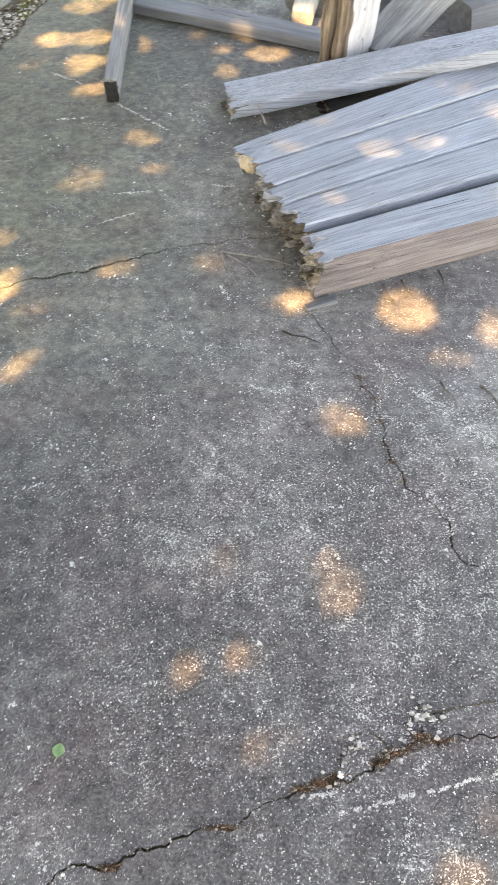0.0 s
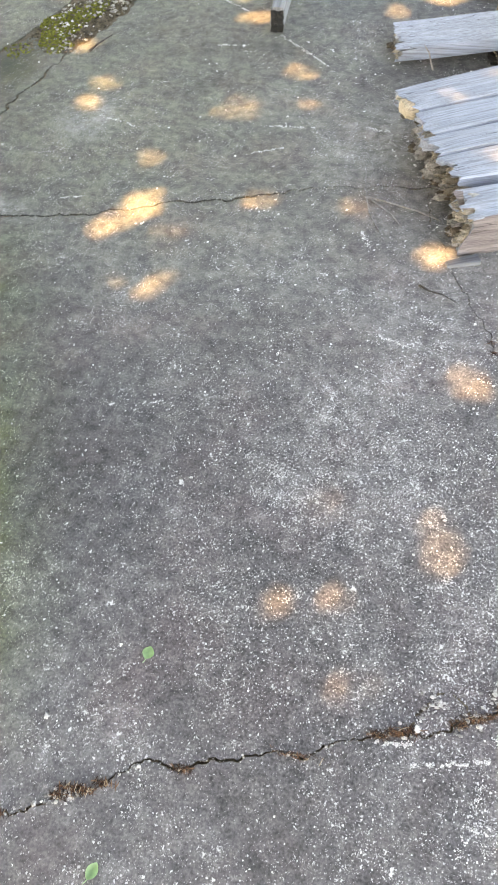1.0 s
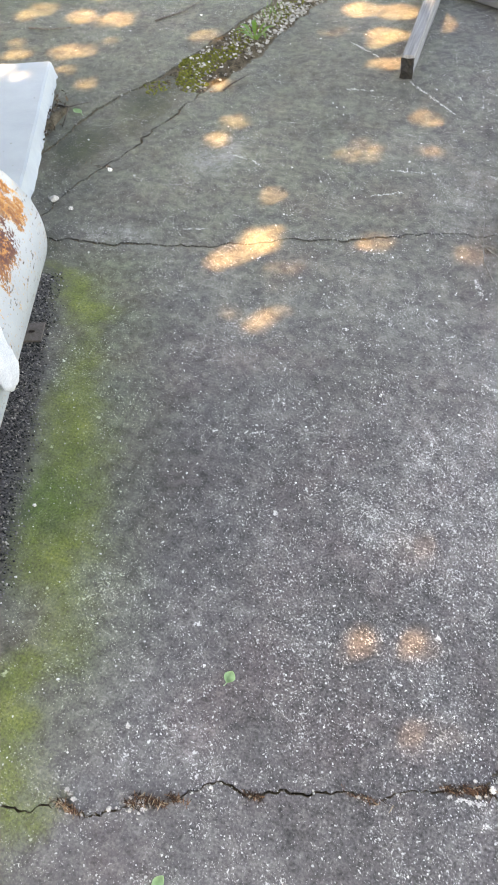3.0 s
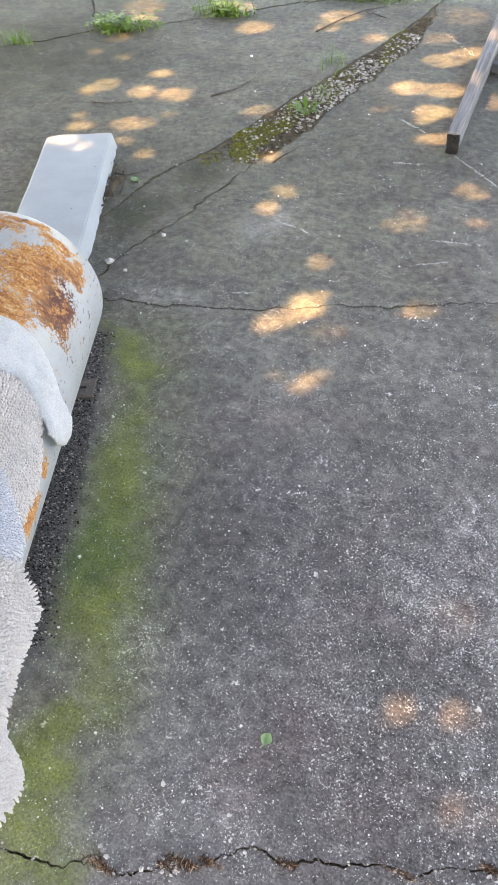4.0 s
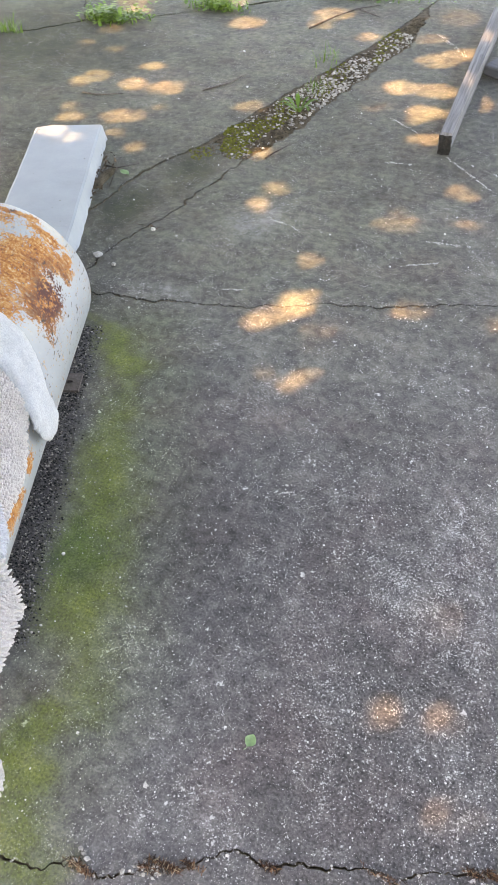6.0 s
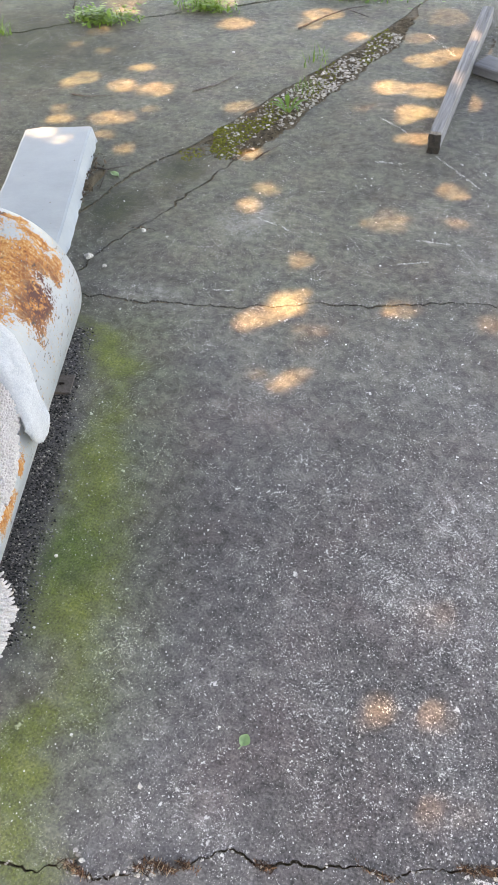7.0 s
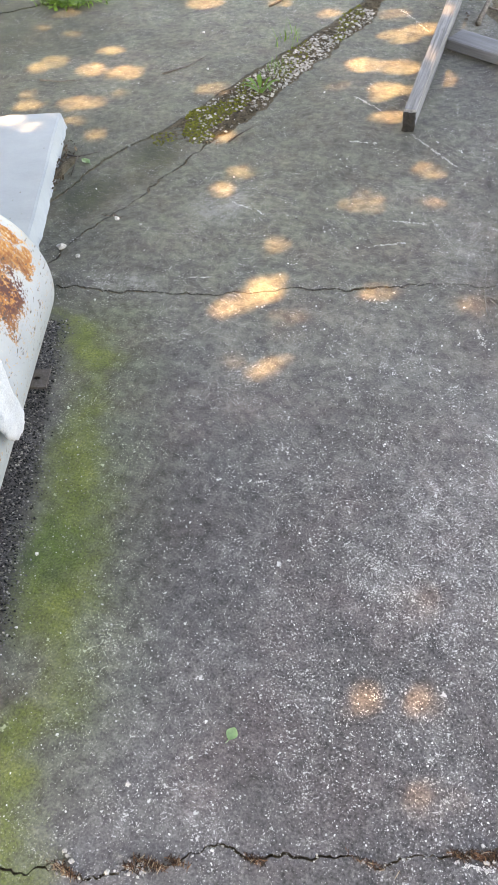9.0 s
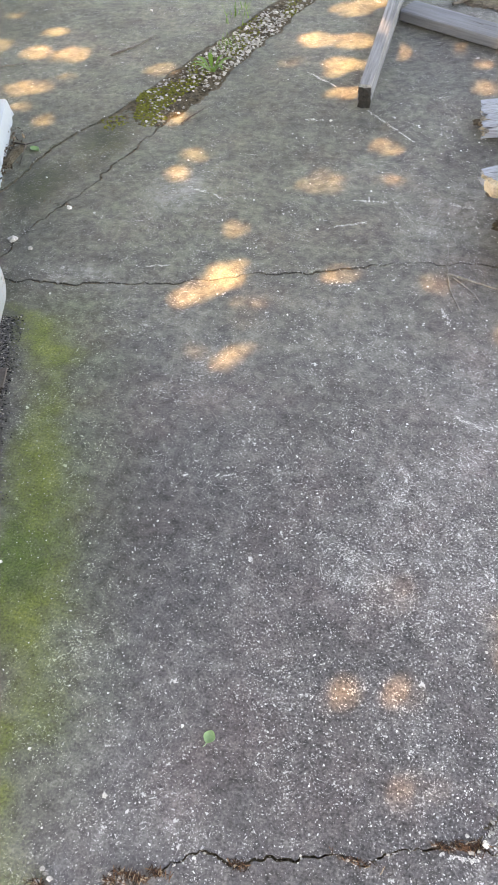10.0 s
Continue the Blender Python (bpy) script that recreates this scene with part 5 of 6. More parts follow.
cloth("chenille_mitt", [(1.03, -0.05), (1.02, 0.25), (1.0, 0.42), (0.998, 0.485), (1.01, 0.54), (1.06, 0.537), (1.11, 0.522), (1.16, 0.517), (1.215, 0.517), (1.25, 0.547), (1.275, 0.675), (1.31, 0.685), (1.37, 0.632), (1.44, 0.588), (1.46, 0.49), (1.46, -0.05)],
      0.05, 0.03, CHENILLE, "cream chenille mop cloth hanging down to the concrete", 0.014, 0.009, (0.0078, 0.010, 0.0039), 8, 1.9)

# ---- small things on the ground ----
def leaf(x, y, size, turn, label, z=0.003, round_=0.36):
    bm = bmesh.new()
    n = 9
    rows = []
    for i in range(n):
        t = i / (n - 1)
        w = size * round_ * math.sin(math.pi * min(1.0, t * 0.94 + 0.04)) ** 0.8
        rows.append([bm.verts.new((t * size - size / 2, w * k, 0.012 * size / 0.03 * (k * k) * 0.25 + 0.1 * size * (t - 0.5) ** 2)) for k in (-1, -0.5, 0, 0.5, 1)])
    for r0, r1 in zip(rows, rows[1:]):
        for k in range(4):
            bm.faces.new((r0[k], r0[k + 1], r1[k + 1], r1[k]))
    bmesh.ops.solidify(bm, geom=bm.faces[:], thickness=0.0006)
    ob = part("fallen_leaf", bm, FRESH, smooth=True)
    ob.matrix_world = pose(x, y, z, 4, -3, turn)
    part("stalk", tube([(-size / 2, 0, 0.0), (-size * 0.68, size * 0.04, 0.0), (-size * 0.85, size * 0.1, 0.001)], [0.0008, 0.0007, 0.0006], 5), FRESH, ob)
    return tagged(ob, label, "leaf")


leaf(-0.371, 0.456, 0.026, 80, "small round green leaf on the concrete", round_=0.47)
leaf(-0.365, 0.068, 0.029, 70, "oval green leaf on the concrete")
leaf(-1.727, 2.422, 0.045, 160, "green leaf lying by the white board")

for x, y, r, s in ((-1.529, 1.856, 0.015, 1), (-0.97, 0.71, 0.005, 2), (-0.53, 0.3, 0.005, 3), (-1.42, 2.08, 0.009, 4), (0.166, 0.405, 0.006, 6), (0.357, 0.472, 0.006, 7), (-1.45, 1.83, 0.008, 9),
                   (-1.56, 3.35, 0.006, 12), (-1.74, 3.75, 0.007, 13), (-0.5, 0.15, 0.005, 14), (0.31, 0.5, 0.006, 15)):
    ob = part("pebble", rough_stone(r, s * 5.0), CHIP)
    ob.location = (x, y, 0)
    tagged(ob, "small pale stone chip on the concrete", "pebble", group="stone chips")

# chalky scratches: flat flakes of pale dust ground into the slabs along each stroke
SCRATCHES_NEAR = [((0.326, 0.429), (0.295, 0.359), 0.014), ((0.295, 0.359), (0.274, 0.285), 0.012), ((0.274, 0.285), (0.246, 0.2), 0.016), ((0.387, 0.842), (0.338, 0.618), 0.012),
                  ((0.0, 1.416), (0.091, 1.385), 0.008), ((0.111, 1.508), (0.188, 1.463), 0.017), ((0.154, 1.42), (0.225, 1.347), 0.02), ((0.348, 1.505), (0.495, 1.333), 0.016),
                  ((0.459, 1.395), (0.633, 1.197), 0.02), ((-0.555, 1.077), (-0.505, 1.09), 0.006), ((-0.084, 1.842), (-0.049, 1.749), 0.011)]
SCRATCHES_FAR = [((-0.123, 2.39), (-0.043, 2.375), 0.011), ((-0.517, 2.975), (-0.3, 2.77), 0.008), ((-0.825, 3.252), (-0.68, 3.152), 0.01), ((-0.745, 2.858), (-0.614, 2.874), 0.008),
                 ((-1.05, 2.307), (-0.908, 2.258), 0.009), ((-0.502, 2.164), (-0.38, 2.226), 0.007), ((-0.455, 2.343), (-0.295, 2.358), 0.008), ((-1.07, 1.82), (-0.96, 1.856), 0.005),
                 ((-0.842, 4.289), (-0.642, 4.026), 0.016)]
CHALK_LINE = [((0.158, 0.340), (0.211, 0.351), 0.005), ((0.211, 0.351), (0.264, 0.362), 0.004), ((0.275, 0.364), (0.329, 0.377), 0.005), ((0.329, 0.377), (0.372, 0.385), 0.004), ((0.376, 0.386), (0.428, 0.400), 0.004),
              ((0.435, 0.401), (0.62, 0.442), 0.004), ((0.09, 0.369), (0.161, 0.376), 0.004)]


def flakes(name, spots, material, label, category):
    """Thin flat flakes lying on the slabs; spots: x, y, radius."""
    verts, faces = [], []
    for x, y, r in spots:
        k, n = len(verts), 5
        turn, squash = rng.uniform(0, 6.28), rng.uniform(0.4, 0.95)
        c, d = math.cos(turn), math.sin(turn)
        ring = [(math.cos(i * math.tau / n) * r * rng.uniform(0.65, 1.2), math.sin(i * math.tau / n) * r * squash * rng.uniform(0.65, 1.2)) for i in range(n)]
        high = rng.uniform(0.0004, 0.0016)
        verts += [(x + u * c - v * d, y + u * d + v * c, -0.0004) for u, v in ring]
        verts += [(x + 0.8 * (u * c - v * d), y + 0.8 * (u * d + v * c), high + rng.uniform(0, 0.0002)) for u, v in ring]
        faces += [(k + i, k + (i + 1) % n, k + n + (i + 1) % n, k + n + i) for i in range(n)]
        faces.append(tuple(k + n + i for i in range(n)))
    return tagged(from_lists(name, verts, faces, material), label, category, kind="stuff")


def strokes(lines, density, seed):
    r, out = random.Random(seed), []
    for a, b, w in lines:
        a, b = Vector(a), Vector(b)
        n = Vector((a.y - b.y, b.x - a.x)).normalized()
        for i in range(int((b - a).length * density)):
            t, u = r.random(), r.gauss(0, 0.42)
            p = a.lerp(b, t) + n * (w * u + 0.004 * noise.noise((t * 6, a.x * 31, seed)))
            if noise.noise((p.x * 60, p.y * 60, seed)) + 0.35 * noise.noise((p.x * 17, p.y * 17, seed)) > -0.12:
                out.append((p.x, p.y, r.choice((0.0006, 0.0008, 0.001, 0.0014, 0.0022)) * r.uniform(0.8, 1.2)))
    return out


flakes("chalk_dust", strokes(SCRATCHES_NEAR, 2000, 3) + strokes(SCRATCHES_FAR, 1300, 4), CHALKDUST, "pale scuffs and scratches on the weathered concrete", "scratches")
flakes("chalk_line", strokes(CHALK_LINE, 4500, 5), CHALKDUST, "broken white scratched line across the concrete", "scratches")

# side branches of the near crack: dark soil in them, pale crust along them
BRANCHES = [((0.155, 0.408), (0.166, 0.436), 0.003), ((0.166, 0.436), (0.183, 0.451), 0.004), ((0.183, 0.451), (0.197, 0.478), 0.005), ((0.197, 0.478), (0.225, 0.488), 0.002), ((0.225, 0.488), (0.256, 0.469), 0.002),
            ((0.256, 0.469), (0.269, 0.445), 0.003), ((0.331, 0.535), (0.351, 0.52), 0.003), ((0.351, 0.52), (0.374, 0.523), 0.005), ((0.374, 0.523), (0.398, 0.531), 0.003), ((0.398, 0.531), (0.493, 0.547), 0.0015)]
flakes("crack_soil", strokes([(a, b, w * 0.6) for a, b, w in BRANCHES], 3600, 8), SOIL, "dark soil and dirt in the side cracks", "soil")
flakes("crack_crust", strokes([((a[0] + 0.006, a[1] - 0.007), (b[0] + 0.007, b[1] - 0.006), w * 1.8) for a, b, w in BRANCHES[:3] + BRANCHES[5:9]], 1500, 9), CRUMB, "pale crust broken up along the cracks", "grit")

# white grit scattered over the slabs
spots = []
for i in range(500):
    x, y = rng.uniform(-1.6, 1.0), rng.uniform(-0.1, 3.4)
    if noise.noise((x * 2.3, y * 2.3, 7.0)) + rng.uniform(-0.5, 0.5) > 0.05:
        spots.append((x, y, 0.0005, rng.choice([0.0015, 0.002, 0.002, 0.003, 0.004]) * rng.uniform(0.8, 1.3)))
scatter_mesh("grit", spots, CHIP, 5, "loose white grit on the concrete", "grit")

# grains of white aggregate that the worn surface lays bare
spots = []
while len(spots) < 21000:
    x, y = rng.uniform(-1.1, 1.1), rng.uniform(-0.05, 2.6)
    bare = math.exp(-((x - 0.25) / 0.75) ** 2 - ((y - 0.75) / 0.62) ** 2) + 0.75 * math.exp(-((x - 0.75) / 0.3) ** 2 - ((y - 1.2) / 0.4) ** 2)
    if 0.55 * bare + 0.5 * noise.noise((x * 4.5, y * 4.5, 3.0)) + 0.5 * noise.noise((x * 19, y * 19, 9.0)) + 0.06 > rng.random() / min(1.0, 0.15 + 1.3 * bare):
        spots.append((x, y, rng.choice((0.0006, 0.0008, 0.0008, 0.001, 0.0012, 0.0016, 0.0024)) * rng.uniform(0.8, 1.25)))
flakes("aggregate_grains", spots, CHIP, "small white stones laid bare in the worn concrete", "aggregate")

# larger chips in loose clusters over the middle of the yard
chips, r = [], random.Random(77)
for i in range(150):
    cx, cy, spread = r.uniform(-0.85, 0.35), r.uniform(0.75, 3.1), r.uniform(0.008, 0.05)
    if cx < -0.25 and r.random() < 0.55:
        continue
    for j in range(r.choice((1, 2, 3, 6, 10))):
        chips.append((r.gauss(cx, spread), r.gauss(cy, spread * 0.6), r.choice((0.0015, 0.002, 0.0025, 0.0035, 0.0045))))
flakes("aggregate_grains", chips, CHIP, "larger white chips in loose clusters on the concrete", "aggregate")

# dark grit washed up along the tank
spots, pale, black = [], [], []
for i in range(11000):
    t = rng.random()
    x0, y0 = -1.36 + 0.42 * t, 1.5 - 1.05 * t
    off = rng.gauss(0, 0.028)
    w = 0.055 * (1 - 0.4 * t)
    x, y = x0 + 0.93 * (off + w * 0.4) - 0.04, y0 + 0.36 * off
    r = rng.choice([0.0012, 0.0016, 0.002, 0.0026, 0.0034]) * rng.uniform(0.8, 1.2)
    (pale if rng.random() < 0.12 else black if rng.random() < 0.35 else spots).append((x, y, 0.0006, r))
scatter_mesh("dark_grit", spots, GRIT, 5, "dark grit washed up beside the tank", "grit")
scatter_mesh("dark_grit", black, SOOT_AND_SHADE, 5, "black cinders washed up beside the tank", "grit")
scatter_mesh("grit", pale, PEBBLE, 5, "pale grains in the dark grit", "grit")


def stick(points, radius, label, name="twig", forks=(), wood=None):
    wood = wood or TWIG
    ob = part(name, tube(points, [radius * (1 - 0.6 * i / (len(points) - 1)) for i in range(len(points))], 6), wood, smooth=True)
    for f in forks:
        part("side_twig", tube(f, [radius * 0.6] + [radius * 0.35] * (len(f) - 1), 5), wood, ob, smooth=True)
    return tagged(ob, label, "twig", group="dead twigs")


stick([(-0.085, 2.0, 0.006), (-0.02, 1.985, 0.008), (0.08, 1.955, 0.007), (0.15, 1.925, 0.004)], 0.0048, "thin dry twig by the rotted plank ends", wood=GREYTWIG,
      forks=[[(-0.085, 2.0, 0.006), (-0.095, 2.08, 0.01), (-0.1, 2.17, 0.004)], [(-0.085, 2.0, 0.006), (-0.07, 1.93, 0.003), (-0.03, 1.84, 0.003)], [(-0.07, 1.99, 0.006), (0.0, 1.93, 0.004), (0.03, 1.88, 0.003)]])
stick([(0.1, 1.63, 0.003), (0.13, 1.606, 0.006), (0.165, 1.602, 0.004), (0.205, 1.578, 0.003)], 0.0032, "short dark twig on the concrete", wood=DARKTWIG)
stick([(0.07, 2.55, 0.137), (0.05, 2.62, 0.16), (0.035, 2.75, 0.12)], 0.0032, "thin stalk standing between the planks")
stick([(0.525, 1.425, 0.003), (0.532, 1.39, 0.005), (0.55, 1.36, 0.005), (0.552, 1.325, 0.003)], 0.0027, "thin grey twig on the concrete", wood=TWIG)
stick([(0.63, 1.405, 0.003), (0.652, 1.375, 0.004), (0.662, 1.34, 0.004), (0.66, 1.29, 0.003)], 0.0027, "thin grey twig on the concrete", wood=TWIG)
stick([(0.315, 1.195, 0.002), (0.34, 1.192, 0.003), (0.37, 1.188, 0.002)], 0.002, "short grey twig lying over the crack", wood=GREYTWIG, forks=[[(0.34, 1.192, 0.003), (0.365, 1.172, 0.002)]])
stick([(-1.02, 0.6, 0.003), (-1.0, 0.56, 0.004), (-0.985, 0.52, 0.003)], 0.0022, "thin pale twig in the grit")
stick([(-1.52, 4.15, 0.006), (-1.43, 4.35, 0.012), (-1.35, 4.5, 0.01), (-1.25, 4.6, 0.006)], 0.0055, "crooked dark twig on the concrete", wood=DARKTWIG, forks=[[(-1.35, 4.5, 0.01), (-1.2, 4.42, 0.006)]])
stick([(-1.75, 3.25, 0.003), (-1.66, 3.36, 0.005), (-1.62, 3.5, 0.003)], 0.004, "thin dark twig on the concrete")
stick([(-1.22, 2.72, 0.004), (-1.2, 2.76, 0.012), (-1.17, 2.85, 0.006)], 0.005, "short dark twig by the joint", wood=DARKTWIG)
stick([(-1.84, 2.45, 0.004), (-1.76, 2.42, 0.02), (-1.7, 2.5, 0.01)], 0.004, "dark broken twig under the board edge", wood=DARKTWIG, forks=[[(-1.76, 2.42, 0.02), (-1.73, 2.3, 0.005)]])
stick([(-2.3, 3.05, 0.003), (-2.2, 3.05, 0.005), (-2.1, 3.1, 0.003)], 0.004, "thin dark twig on the concrete")
stick([(-0.42, 4.15, 0.01), (-0.4, 4.4, 0.05), (-0.47, 4.65, 0.03), (-0.4, 4.9, 0.02)], 0.014, "bent grey branch beyond the beam", "branch", forks=[[(-0.4, 4.4, 0.05), (-0.2, 4.5, 0.04), (0.05, 4.45, 0.02)]])
stick([(-0.3, 4.05, 0.01), (-0.1, 4.2, 0.03), (0.2, 4.25, 0.02)], 0.008, "bent grey branch beyond the beam", "branch")
for i in range(7):
    x, y = 0.35 + 0.06 * i, 1.79 + 0.022 * i
    if i in (1, 2, 4):
        stick([(x, y, 0.02), (x + 0.01, y - 0.03, 0.012), (x + rng.uniform(-0.02, 0.03), y - 0.055, 0.003)], 0.0034, "dark splinter poking out under the timber", wood=DARKTWIG)

# dark soil and litter lying beyond the beam
def soil_spread(x, y, rx, ry, label, seed, high=0.012):
    bm = bmesh.new()
    n = 40
    rings = [[bm.verts.new((x, y, high + 0.002))]]
    for k in (0.3, 0.55, 0.78, 0.92, 1.0):
        ring = []
        for i in range(n):
            a = i * math.tau / n
            q = k * (1 + 0.28 * noise.noise((math.cos(a) * 1.6, math.sin(a) * 1.6, seed)) + 0.1 * noise.noise((math.cos(a) * 6, math.sin(a) * 6, seed)))
            p = Vector((x + rx * q * math.cos(a), y + ry * q * math.sin(a), 0))
            ring.append(bm.verts.new((p.x, p.y, -0.001 if k == 1.0 else high * (1 - k ** 3) + 0.002 + 0.004 * noise.noise(p * 30))))
        rings.append(ring)
    for i in range(n):
        bm.faces.new((rings[0][0], rings[1][i], rings[1][(i + 1) % n]))
        for r0, r1 in zip(rings[1:], rings[2:]):
            bm.faces.new((r0[i], r1[i], r1[(i + 1) % n], r0[(i + 1) % n]))
    tagged(part("soil", bm, SOIL, smooth=True), label, "soil", kind="stuff")


soil_spread(0.0, 4.38, 0.42, 0.34, "dark littered soil beyond the beam", 3)
# its dark colour also serves as the shade in the void behind the logs
soil_spread(0.5, 4.1, 0.35, 0.4, "dark littered soil that also darkens the void behind the log pile", 5)
soil_spread(-1.79, 2.36, 0.022, 0.12, "dark leaf debris gathered along the board", 7, 0.016)
for i in range(26):
    x, y, a, L = rng.uniform(-0.46, 0.6), rng.uniform(4.02, 4.9), rng.uniform(0, 6.28), rng.uniform(0.12, 0.4)
    pts = [(x + math.cos(a) * L * t + rng.uniform(-0.02, 0.02), y + math.sin(a) * L * t * 0.6 + rng.uniform(-0.02, 0.02), 0.006 + rng.uniform(0, 0.02)) for t in (0, 0.35, 0.7, 1.0)]
    if min(p[0] for p in pts) > -0.5:
        stick(pts, rng.uniform(0.003, 0.007), "thin dead twig among litter beyond the beam")
verts, faces = [], []
for i in range(1500):
    x, y = rng.uniform(-0.5, 0.9), 3.98 + abs(rng.gauss(0, 0.4))
    if y < 3.75 - 0.5 * x + 0.2 or noise.noise((x * 4, y * 4, 2)) < -0.15:
        continue
    a, s = rng.uniform(0, 6.28), rng.uniform(0.008, 0.022)
    k = len(verts)
    for e in range(5):
        c = e * math.tau / 5
        lx, ly = math.cos(c) * s, math.sin(c) * s * 0.5
        verts.append((x + lx * math.cos(a) - ly * math.sin(a), y + lx * math.sin(a) + ly * math.cos(a), 0.004 + 0.3 * abs(lx) * rng.random()))
    faces.append(tuple(k + e for e in range(5)))
for i in range(100):
    t = rng.random()
    x, y = -1.75 - 0.13 * t + rng.gauss(0, 0.018), 2.2 + 0.33 * t + rng.gauss(0, 0.03)
    a, s = rng.uniform(0, 6.28), rng.uniform(0.005, 0.012)
    k = len(verts)
    for e in range(5):
        c = e * math.tau / 5
        lx, ly = math.cos(c) * s, math.sin(c) * s * 0.5
        verts.append((x + lx * math.cos(a) - ly * math.sin(a), y + lx * math.sin(a) + ly * math.cos(a), 0.008 + 0.012 * rng.random() + 0.3 * lx))
    faces.append(tuple(k + e for e in range(5)))
tagged(from_lists("leaf_litter", verts, faces, DEADLEAF), "brown dead leaves scattered beyond the beam", "litter", kind="stuff")

# needles and crumbs in the cracks
def litter(bank0, bank1, picks, count, seed):
    r = random.Random(seed)
    mid = [(a + b) / 2 for a, b in zip(bank0, bank1)]
    verts, faces = [], []
    for i in range(count):
        cx, cy, rad = r.choice(picks)
        p = min(mid, key=lambda q: (q.x - cx) ** 2 + (q.y - cy) ** 2) + Vector((r.gauss(0, rad * 0.75), r.gauss(0, 0.003)))
        a, L, w = r.uniform(0, math.pi), r.uniform(0.006, 0.017), r.uniform(0.0004, 0.0008)
        d, n = Vector((math.cos(a), math.sin(a), r.uniform(-0.2, 0.25))), Vector((-math.sin(a), math.cos(a), 0))
        c = Vector((p.x, p.y, r.uniform(-0.003, 0.006)))
        k = len(verts)
        verts += [c - d * L / 2 - n * w, c - d * L / 2 + n * w, c - d * L / 2 + Vector((0, 0, w * 1.5)), c + d * L / 2 - n * w, c + d * L / 2 + n * w, c + d * L / 2 + Vector((0, 0, w * 1.5))]
        faces += [(k, k + 1, k + 4, k + 3), (k + 1, k + 2, k + 5, k + 4), (k + 2, k, k + 3, k + 5), (k, k + 2, k + 1), (k + 3, k + 4, k + 5)]
    ob = from_lists("leaf_litter", verts, faces, LITTER)
    tagged(ob, "brown dry needles caught in the crack", "litter", kind="stuff")


litter(*C1, [(-0.587, 0.132, 0.012), (-0.56, 0.129, 0.012), (-0.455, 0.165, 0.012), (-0.44, 0.18, 0.014), (-0.42, 0.19, 0.012), (-0.386, 0.205, 0.014), (-0.256, 0.262, 0.014), (-0.05, 0.32, 0.03),
             (0.121, 0.394, 0.014), (0.1, 0.388, 0.012), (0.14, 0.394, 0.014), (0.264, 0.45, 0.018), (0.29, 0.465, 0.018), (0.323, 0.48, 0.014), (0.37, 0.475, 0.025), (0.35, 0.47, 0.015), (0.24, 0.43, 0.012), (0.155, 0.393, 0.012)], 1150, 5)
litter(*C3, [(0.3, 1.44, 0.012), (0.315, 1.41, 0.012), (0.33, 1.36, 0.01), (0.35, 1.28, 0.012), (0.352, 1.2, 0.012), (0.36, 1.15, 0.01), (0.38, 1.09, 0.012)], 130, 7)
litter(JE[0], JE[1], [(-1.45, 2.1, 0.04), (-1.3, 2.7, 0.04), (-0.95, 4.1, 0.04)], 60, 6)


def stony_edge(bank, count, seed, wide=0.006):
    r = random.Random(seed)
    out = []
    for i in range(count):
        p = r.choice(bank)
        if -0.8 < p.x < 0.9 and -0.1 < p.y < 2.2 and noise.noise((p.x * 7, p.y * 7, seed)) > -0.05:
            out.append((p.x + r.gauss(0, wide), p.y + r.gauss(0, wide), 0.0, r.choice([0.0008, 0.001, 0.0012, 0.0015, 0.002, 0.003]) * r.uniform(0.8, 1.2)))
    return out


rubble = [(x + rng.gauss(0, s), y + rng.gauss(0, s * 0.7), 0.0, rng.choice([0.0015, 0.002, 0.003, 0.004, 0.006]) * rng.uniform(0.8, 1.2))
          for x, y, s, n in ((0.19, 0.45, 0.02, 24), (0.2, 0.475, 0.012, 12), (0.35, 0.52, 0.03, 34), (0.25, 0.445, 0.02, 20), (0.33, 0.5, 0.025, 20), (0.145, 0.4, 0.012, 12), (-0.46, 0.172, 0.014, 24), (-0.58, 0.14, 0.02, 14))
          for i in range(n)]
scatter_mesh("crumbs", stony_edge(C1[0], 900, 3, 0.005) + stony_edge(C1[1], 900, 4, 0.005) + stony_edge(C3[0], 420, 5, 0.01) + stony_edge(C2[1], 350, 6, 0.006) + rubble, CRUMB, 5, "pale crumbs broken off along the crack", "grit")


# ---- moss and weeds in the joint ----
def moss_patch(x, y, rx, ry, count, seed):
    r = random.Random(seed)
    verts, faces = [], []
    for i in range(count):
        a, q = r.uniform(0, math.tau), math.sqrt(r.random())
        px, py = x + rx * q * math.cos(a) * (1 + 0.3 * math.sin(3 * a)), y + ry * q * math.sin(a)
        rad, h = r.uniform(0.003, 0.008), r.uniform(0.003, 0.009)
        k = len(verts)
        for f, z in ((1.0, 0.0), (0.75, 0.7)):
            for e in range(5):
                c = e * math.tau / 5 + i
                verts.append((px + rad * f * math.cos(c), py + rad * f * math.sin(c), -0.006 + h * z))
        verts.append((px, py, -0.006 + h))
        for e in range(5):
            g = (e + 1) % 5
            faces += [(k + e, k + g, k + 5 + g, k + 5 + e), (k + 5 + e, k + 5 + g, k + 10)]
    tagged(from_lists("moss", verts, faces, MOSS, smooth=True), "yellow-green moss cushion in the joint", "moss", kind="stuff")


moss_patch(-1.40, 2.87, 0.075, 0.15, 1500, 1)
moss_patch(-1.33, 3.02, 0.06, 0.08, 400, 6)
moss_patch(-1.36, 2.74, 0.05, 0.06, 260, 7)
moss_patch(-1.3, 3.2, 0.06, 0.15, 260, 2)
moss_patch(-1.2, 3.55, 0.05, 0.25, 260, 3)
moss_patch(-1.06, 4.05, 0.05, 0.25, 500, 4)
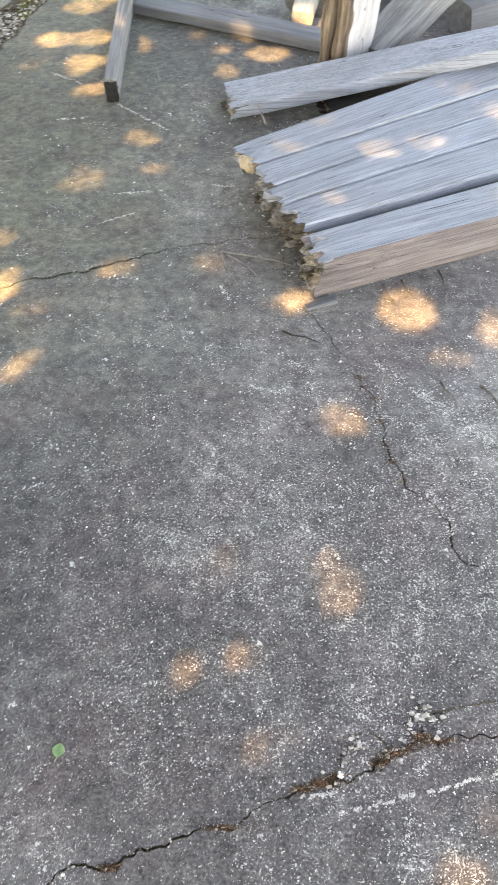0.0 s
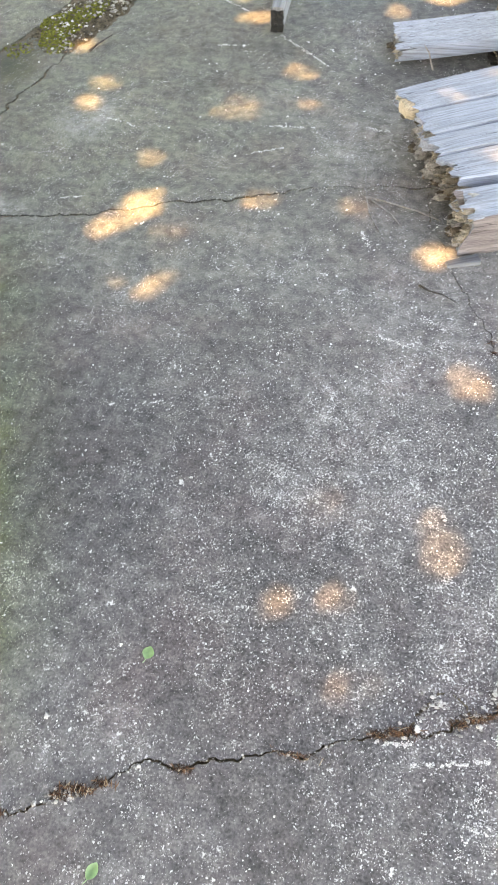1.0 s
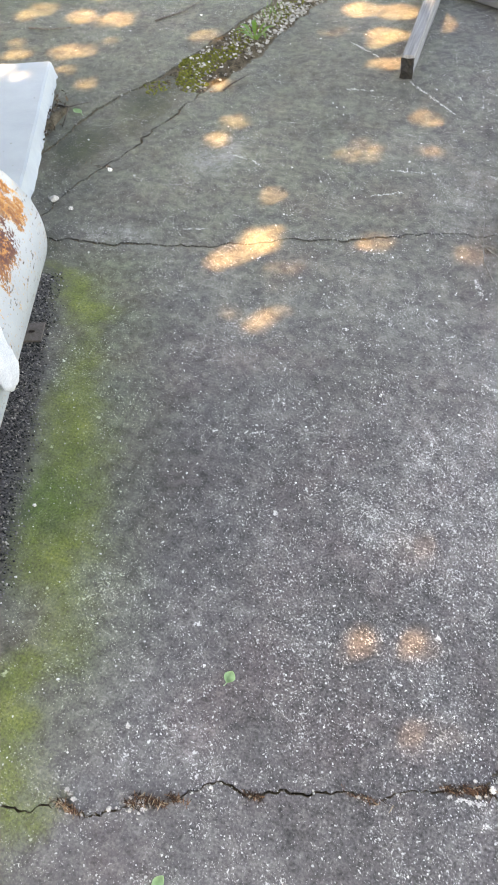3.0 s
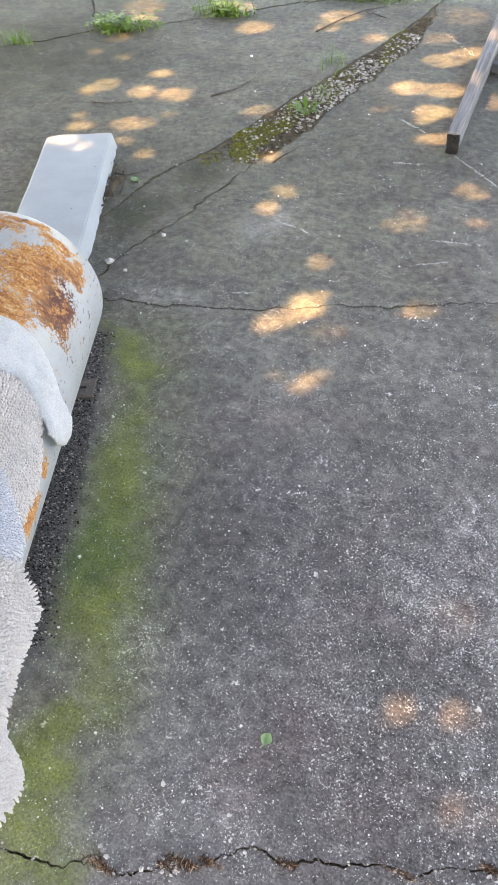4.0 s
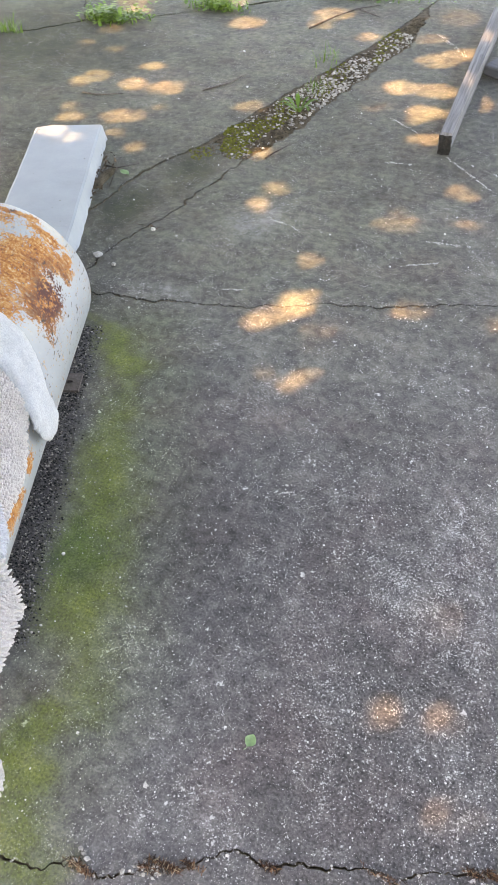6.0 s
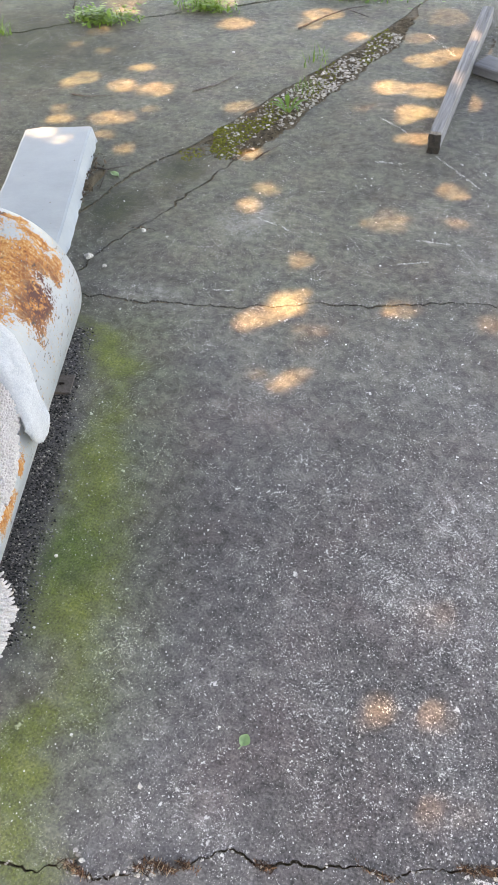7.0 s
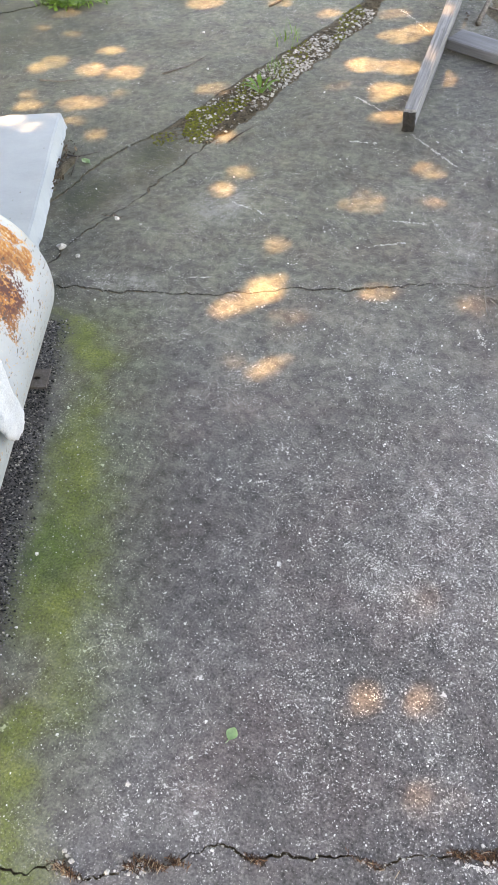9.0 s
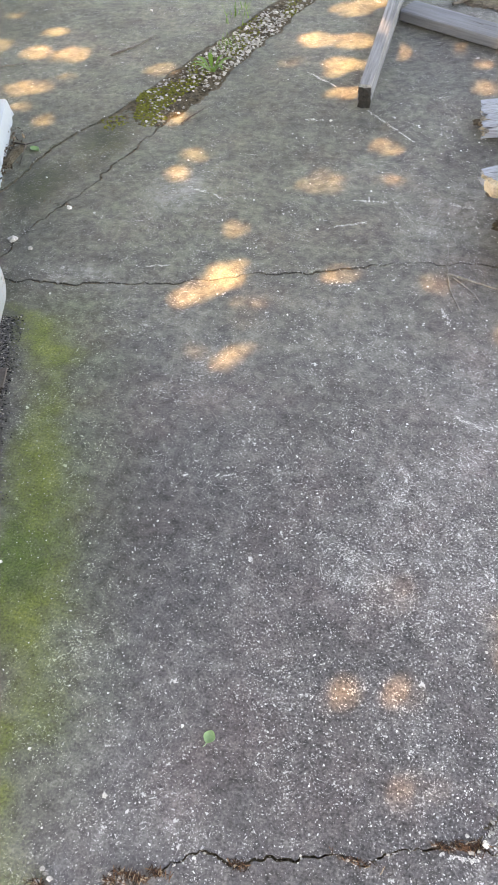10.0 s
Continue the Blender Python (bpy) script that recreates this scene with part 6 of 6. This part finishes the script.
moss_patch(-1.5, 2.68, 0.05, 0.06, 110, 5)


def weed(x, y, leaves, length, rise, label, seed, z=-0.015, name="weed"):
    r = random.Random(seed)
    top = tagged(new(name), label, "weed")
    top.location = (x, y, z)
    for i in range(leaves):
        a = i * 2.4 + r.uniform(-0.4, 0.4)
        L, up = length * r.uniform(0.6, 1.1), rise * r.uniform(0.5, 1.2)
        wd = L * r.uniform(0.1, 0.16)
        bm = bmesh.new()
        rows = []
        for s in range(7):
            t = s / 6
            c = Vector((math.cos(a) * L * t, math.sin(a) * L * t, up * math.sin(t * 2.2)))
            n = Vector((-math.sin(a), math.cos(a), 0))
            w = wd * max(0.06, math.sin(math.pi * t ** 0.7)) * (1 if t > 0.2 else 0.35)
            if s in (2, 4):
                w *= 0.7
            rows.append([bm.verts.new(c + n * w * k + Vector((0, 0, abs(k) * w * 0.3))) for k in (-1, 0, 1)])
        for r0, r1 in zip(rows, rows[1:]):
            for k in range(2):
                bm.faces.new((r0[k], r0[k + 1], r1[k + 1], r1[k]))
        part("leaf", bm, GREEN, top, smooth=True)
    return top


weed(-1.24, 3.19, 13, 0.10, 0.06, "young green weed growing in the gravel joint", 4)


def tuft(x, y, rx, ry, blades, height, label, seed, width=0.004, name="grass_tuft"):
    r = random.Random(seed)
    verts, faces = [], []
    for i in range(blades):
        px, py = x + r.gauss(0, rx), y + r.gauss(0, ry)
        a, h, lean = r.uniform(0, math.tau), height * r.uniform(0.35, 1.15), r.uniform(0.2, 0.9)
        n = Vector((-math.sin(a), math.cos(a), 0))
        k = len(verts)
        for s in range(4):
            t = s / 3
            c = Vector((px + math.cos(a) * lean * h * t * t, py + math.sin(a) * lean * h * t * t, -0.01 + h * t * (1 - 0.25 * lean * t)))
            w = width * (1 - t) + 0.0004
            verts += [c - n * w, c + n * w]
        for s in range(3):
            faces.append((k + 2 * s, k + 2 * s + 1, k + 2 * s + 3, k + 2 * s + 2))
    tagged(from_lists(name, verts, faces, GREEN), label, "weeds", kind="stuff")


def herb(x, y, rx, ry, count, label, seed):
    """A low mat of small round leaves."""
    r = random.Random(seed)
    verts, faces = [], []
    for i in range(count):
        px, py, pz = x + r.gauss(0, rx), y + r.gauss(0, ry), abs(r.gauss(0, 0.03)) + 0.004
        a, s = r.uniform(0, math.tau), r.uniform(0.008, 0.02)
        tilt = r.uniform(-0.5, 0.5)
        k = len(verts)
        for e in range(6):
            c = e * math.tau / 6
            lx, ly = math.cos(c) * s, math.sin(c) * s * 0.62
            verts.append((px + lx * math.cos(a) - ly * math.sin(a), py + lx * math.sin(a) + ly * math.cos(a), pz + lx * tilt))
        faces.append(tuple(k + e for e in range(6)))
    tagged(from_lists("ground_weeds", verts, faces, GREEN), label, "weeds", kind="stuff")


tuft(-1.30, 3.78, 0.03, 0.05, 30, 0.1, "thin green grass tuft at the joint", 3, 0.002)
tuft(-1.25, 3.45, 0.03, 0.06, 40, 0.05, "thin green grass tuft at the joint", 8, 0.002)
herb(-2.66, 3.96, 0.075, 0.04, 420, "low green weeds growing in the slab joint", 4)
herb(-2.5, 4.04, 0.04, 0.02, 60, "low green weeds growing in the slab joint", 5)
tuft(-2.66, 3.97, 0.08, 0.04, 160, 0.07, "grass growing in the slab joint", 6)
herb(-2.13, 4.29, 0.08, 0.03, 200, "low green weeds growing in the slab joint", 7)
tuft(-2.14, 4.3, 0.08, 0.03, 120, 0.12, "grass growing in the slab joint", 9)
herb(-1.5, 4.72, 0.2, 0.03, 420, "low green weeds growing in the slab joint", 10)
tuft(-1.55, 4.7, 0.2, 0.03, 160, 0.06, "grass growing in the slab joint", 11)
tuft(-3.12, 3.62, 0.05, 0.02, 60, 0.1, "thin grass in the slab joint", 12, 0.002)
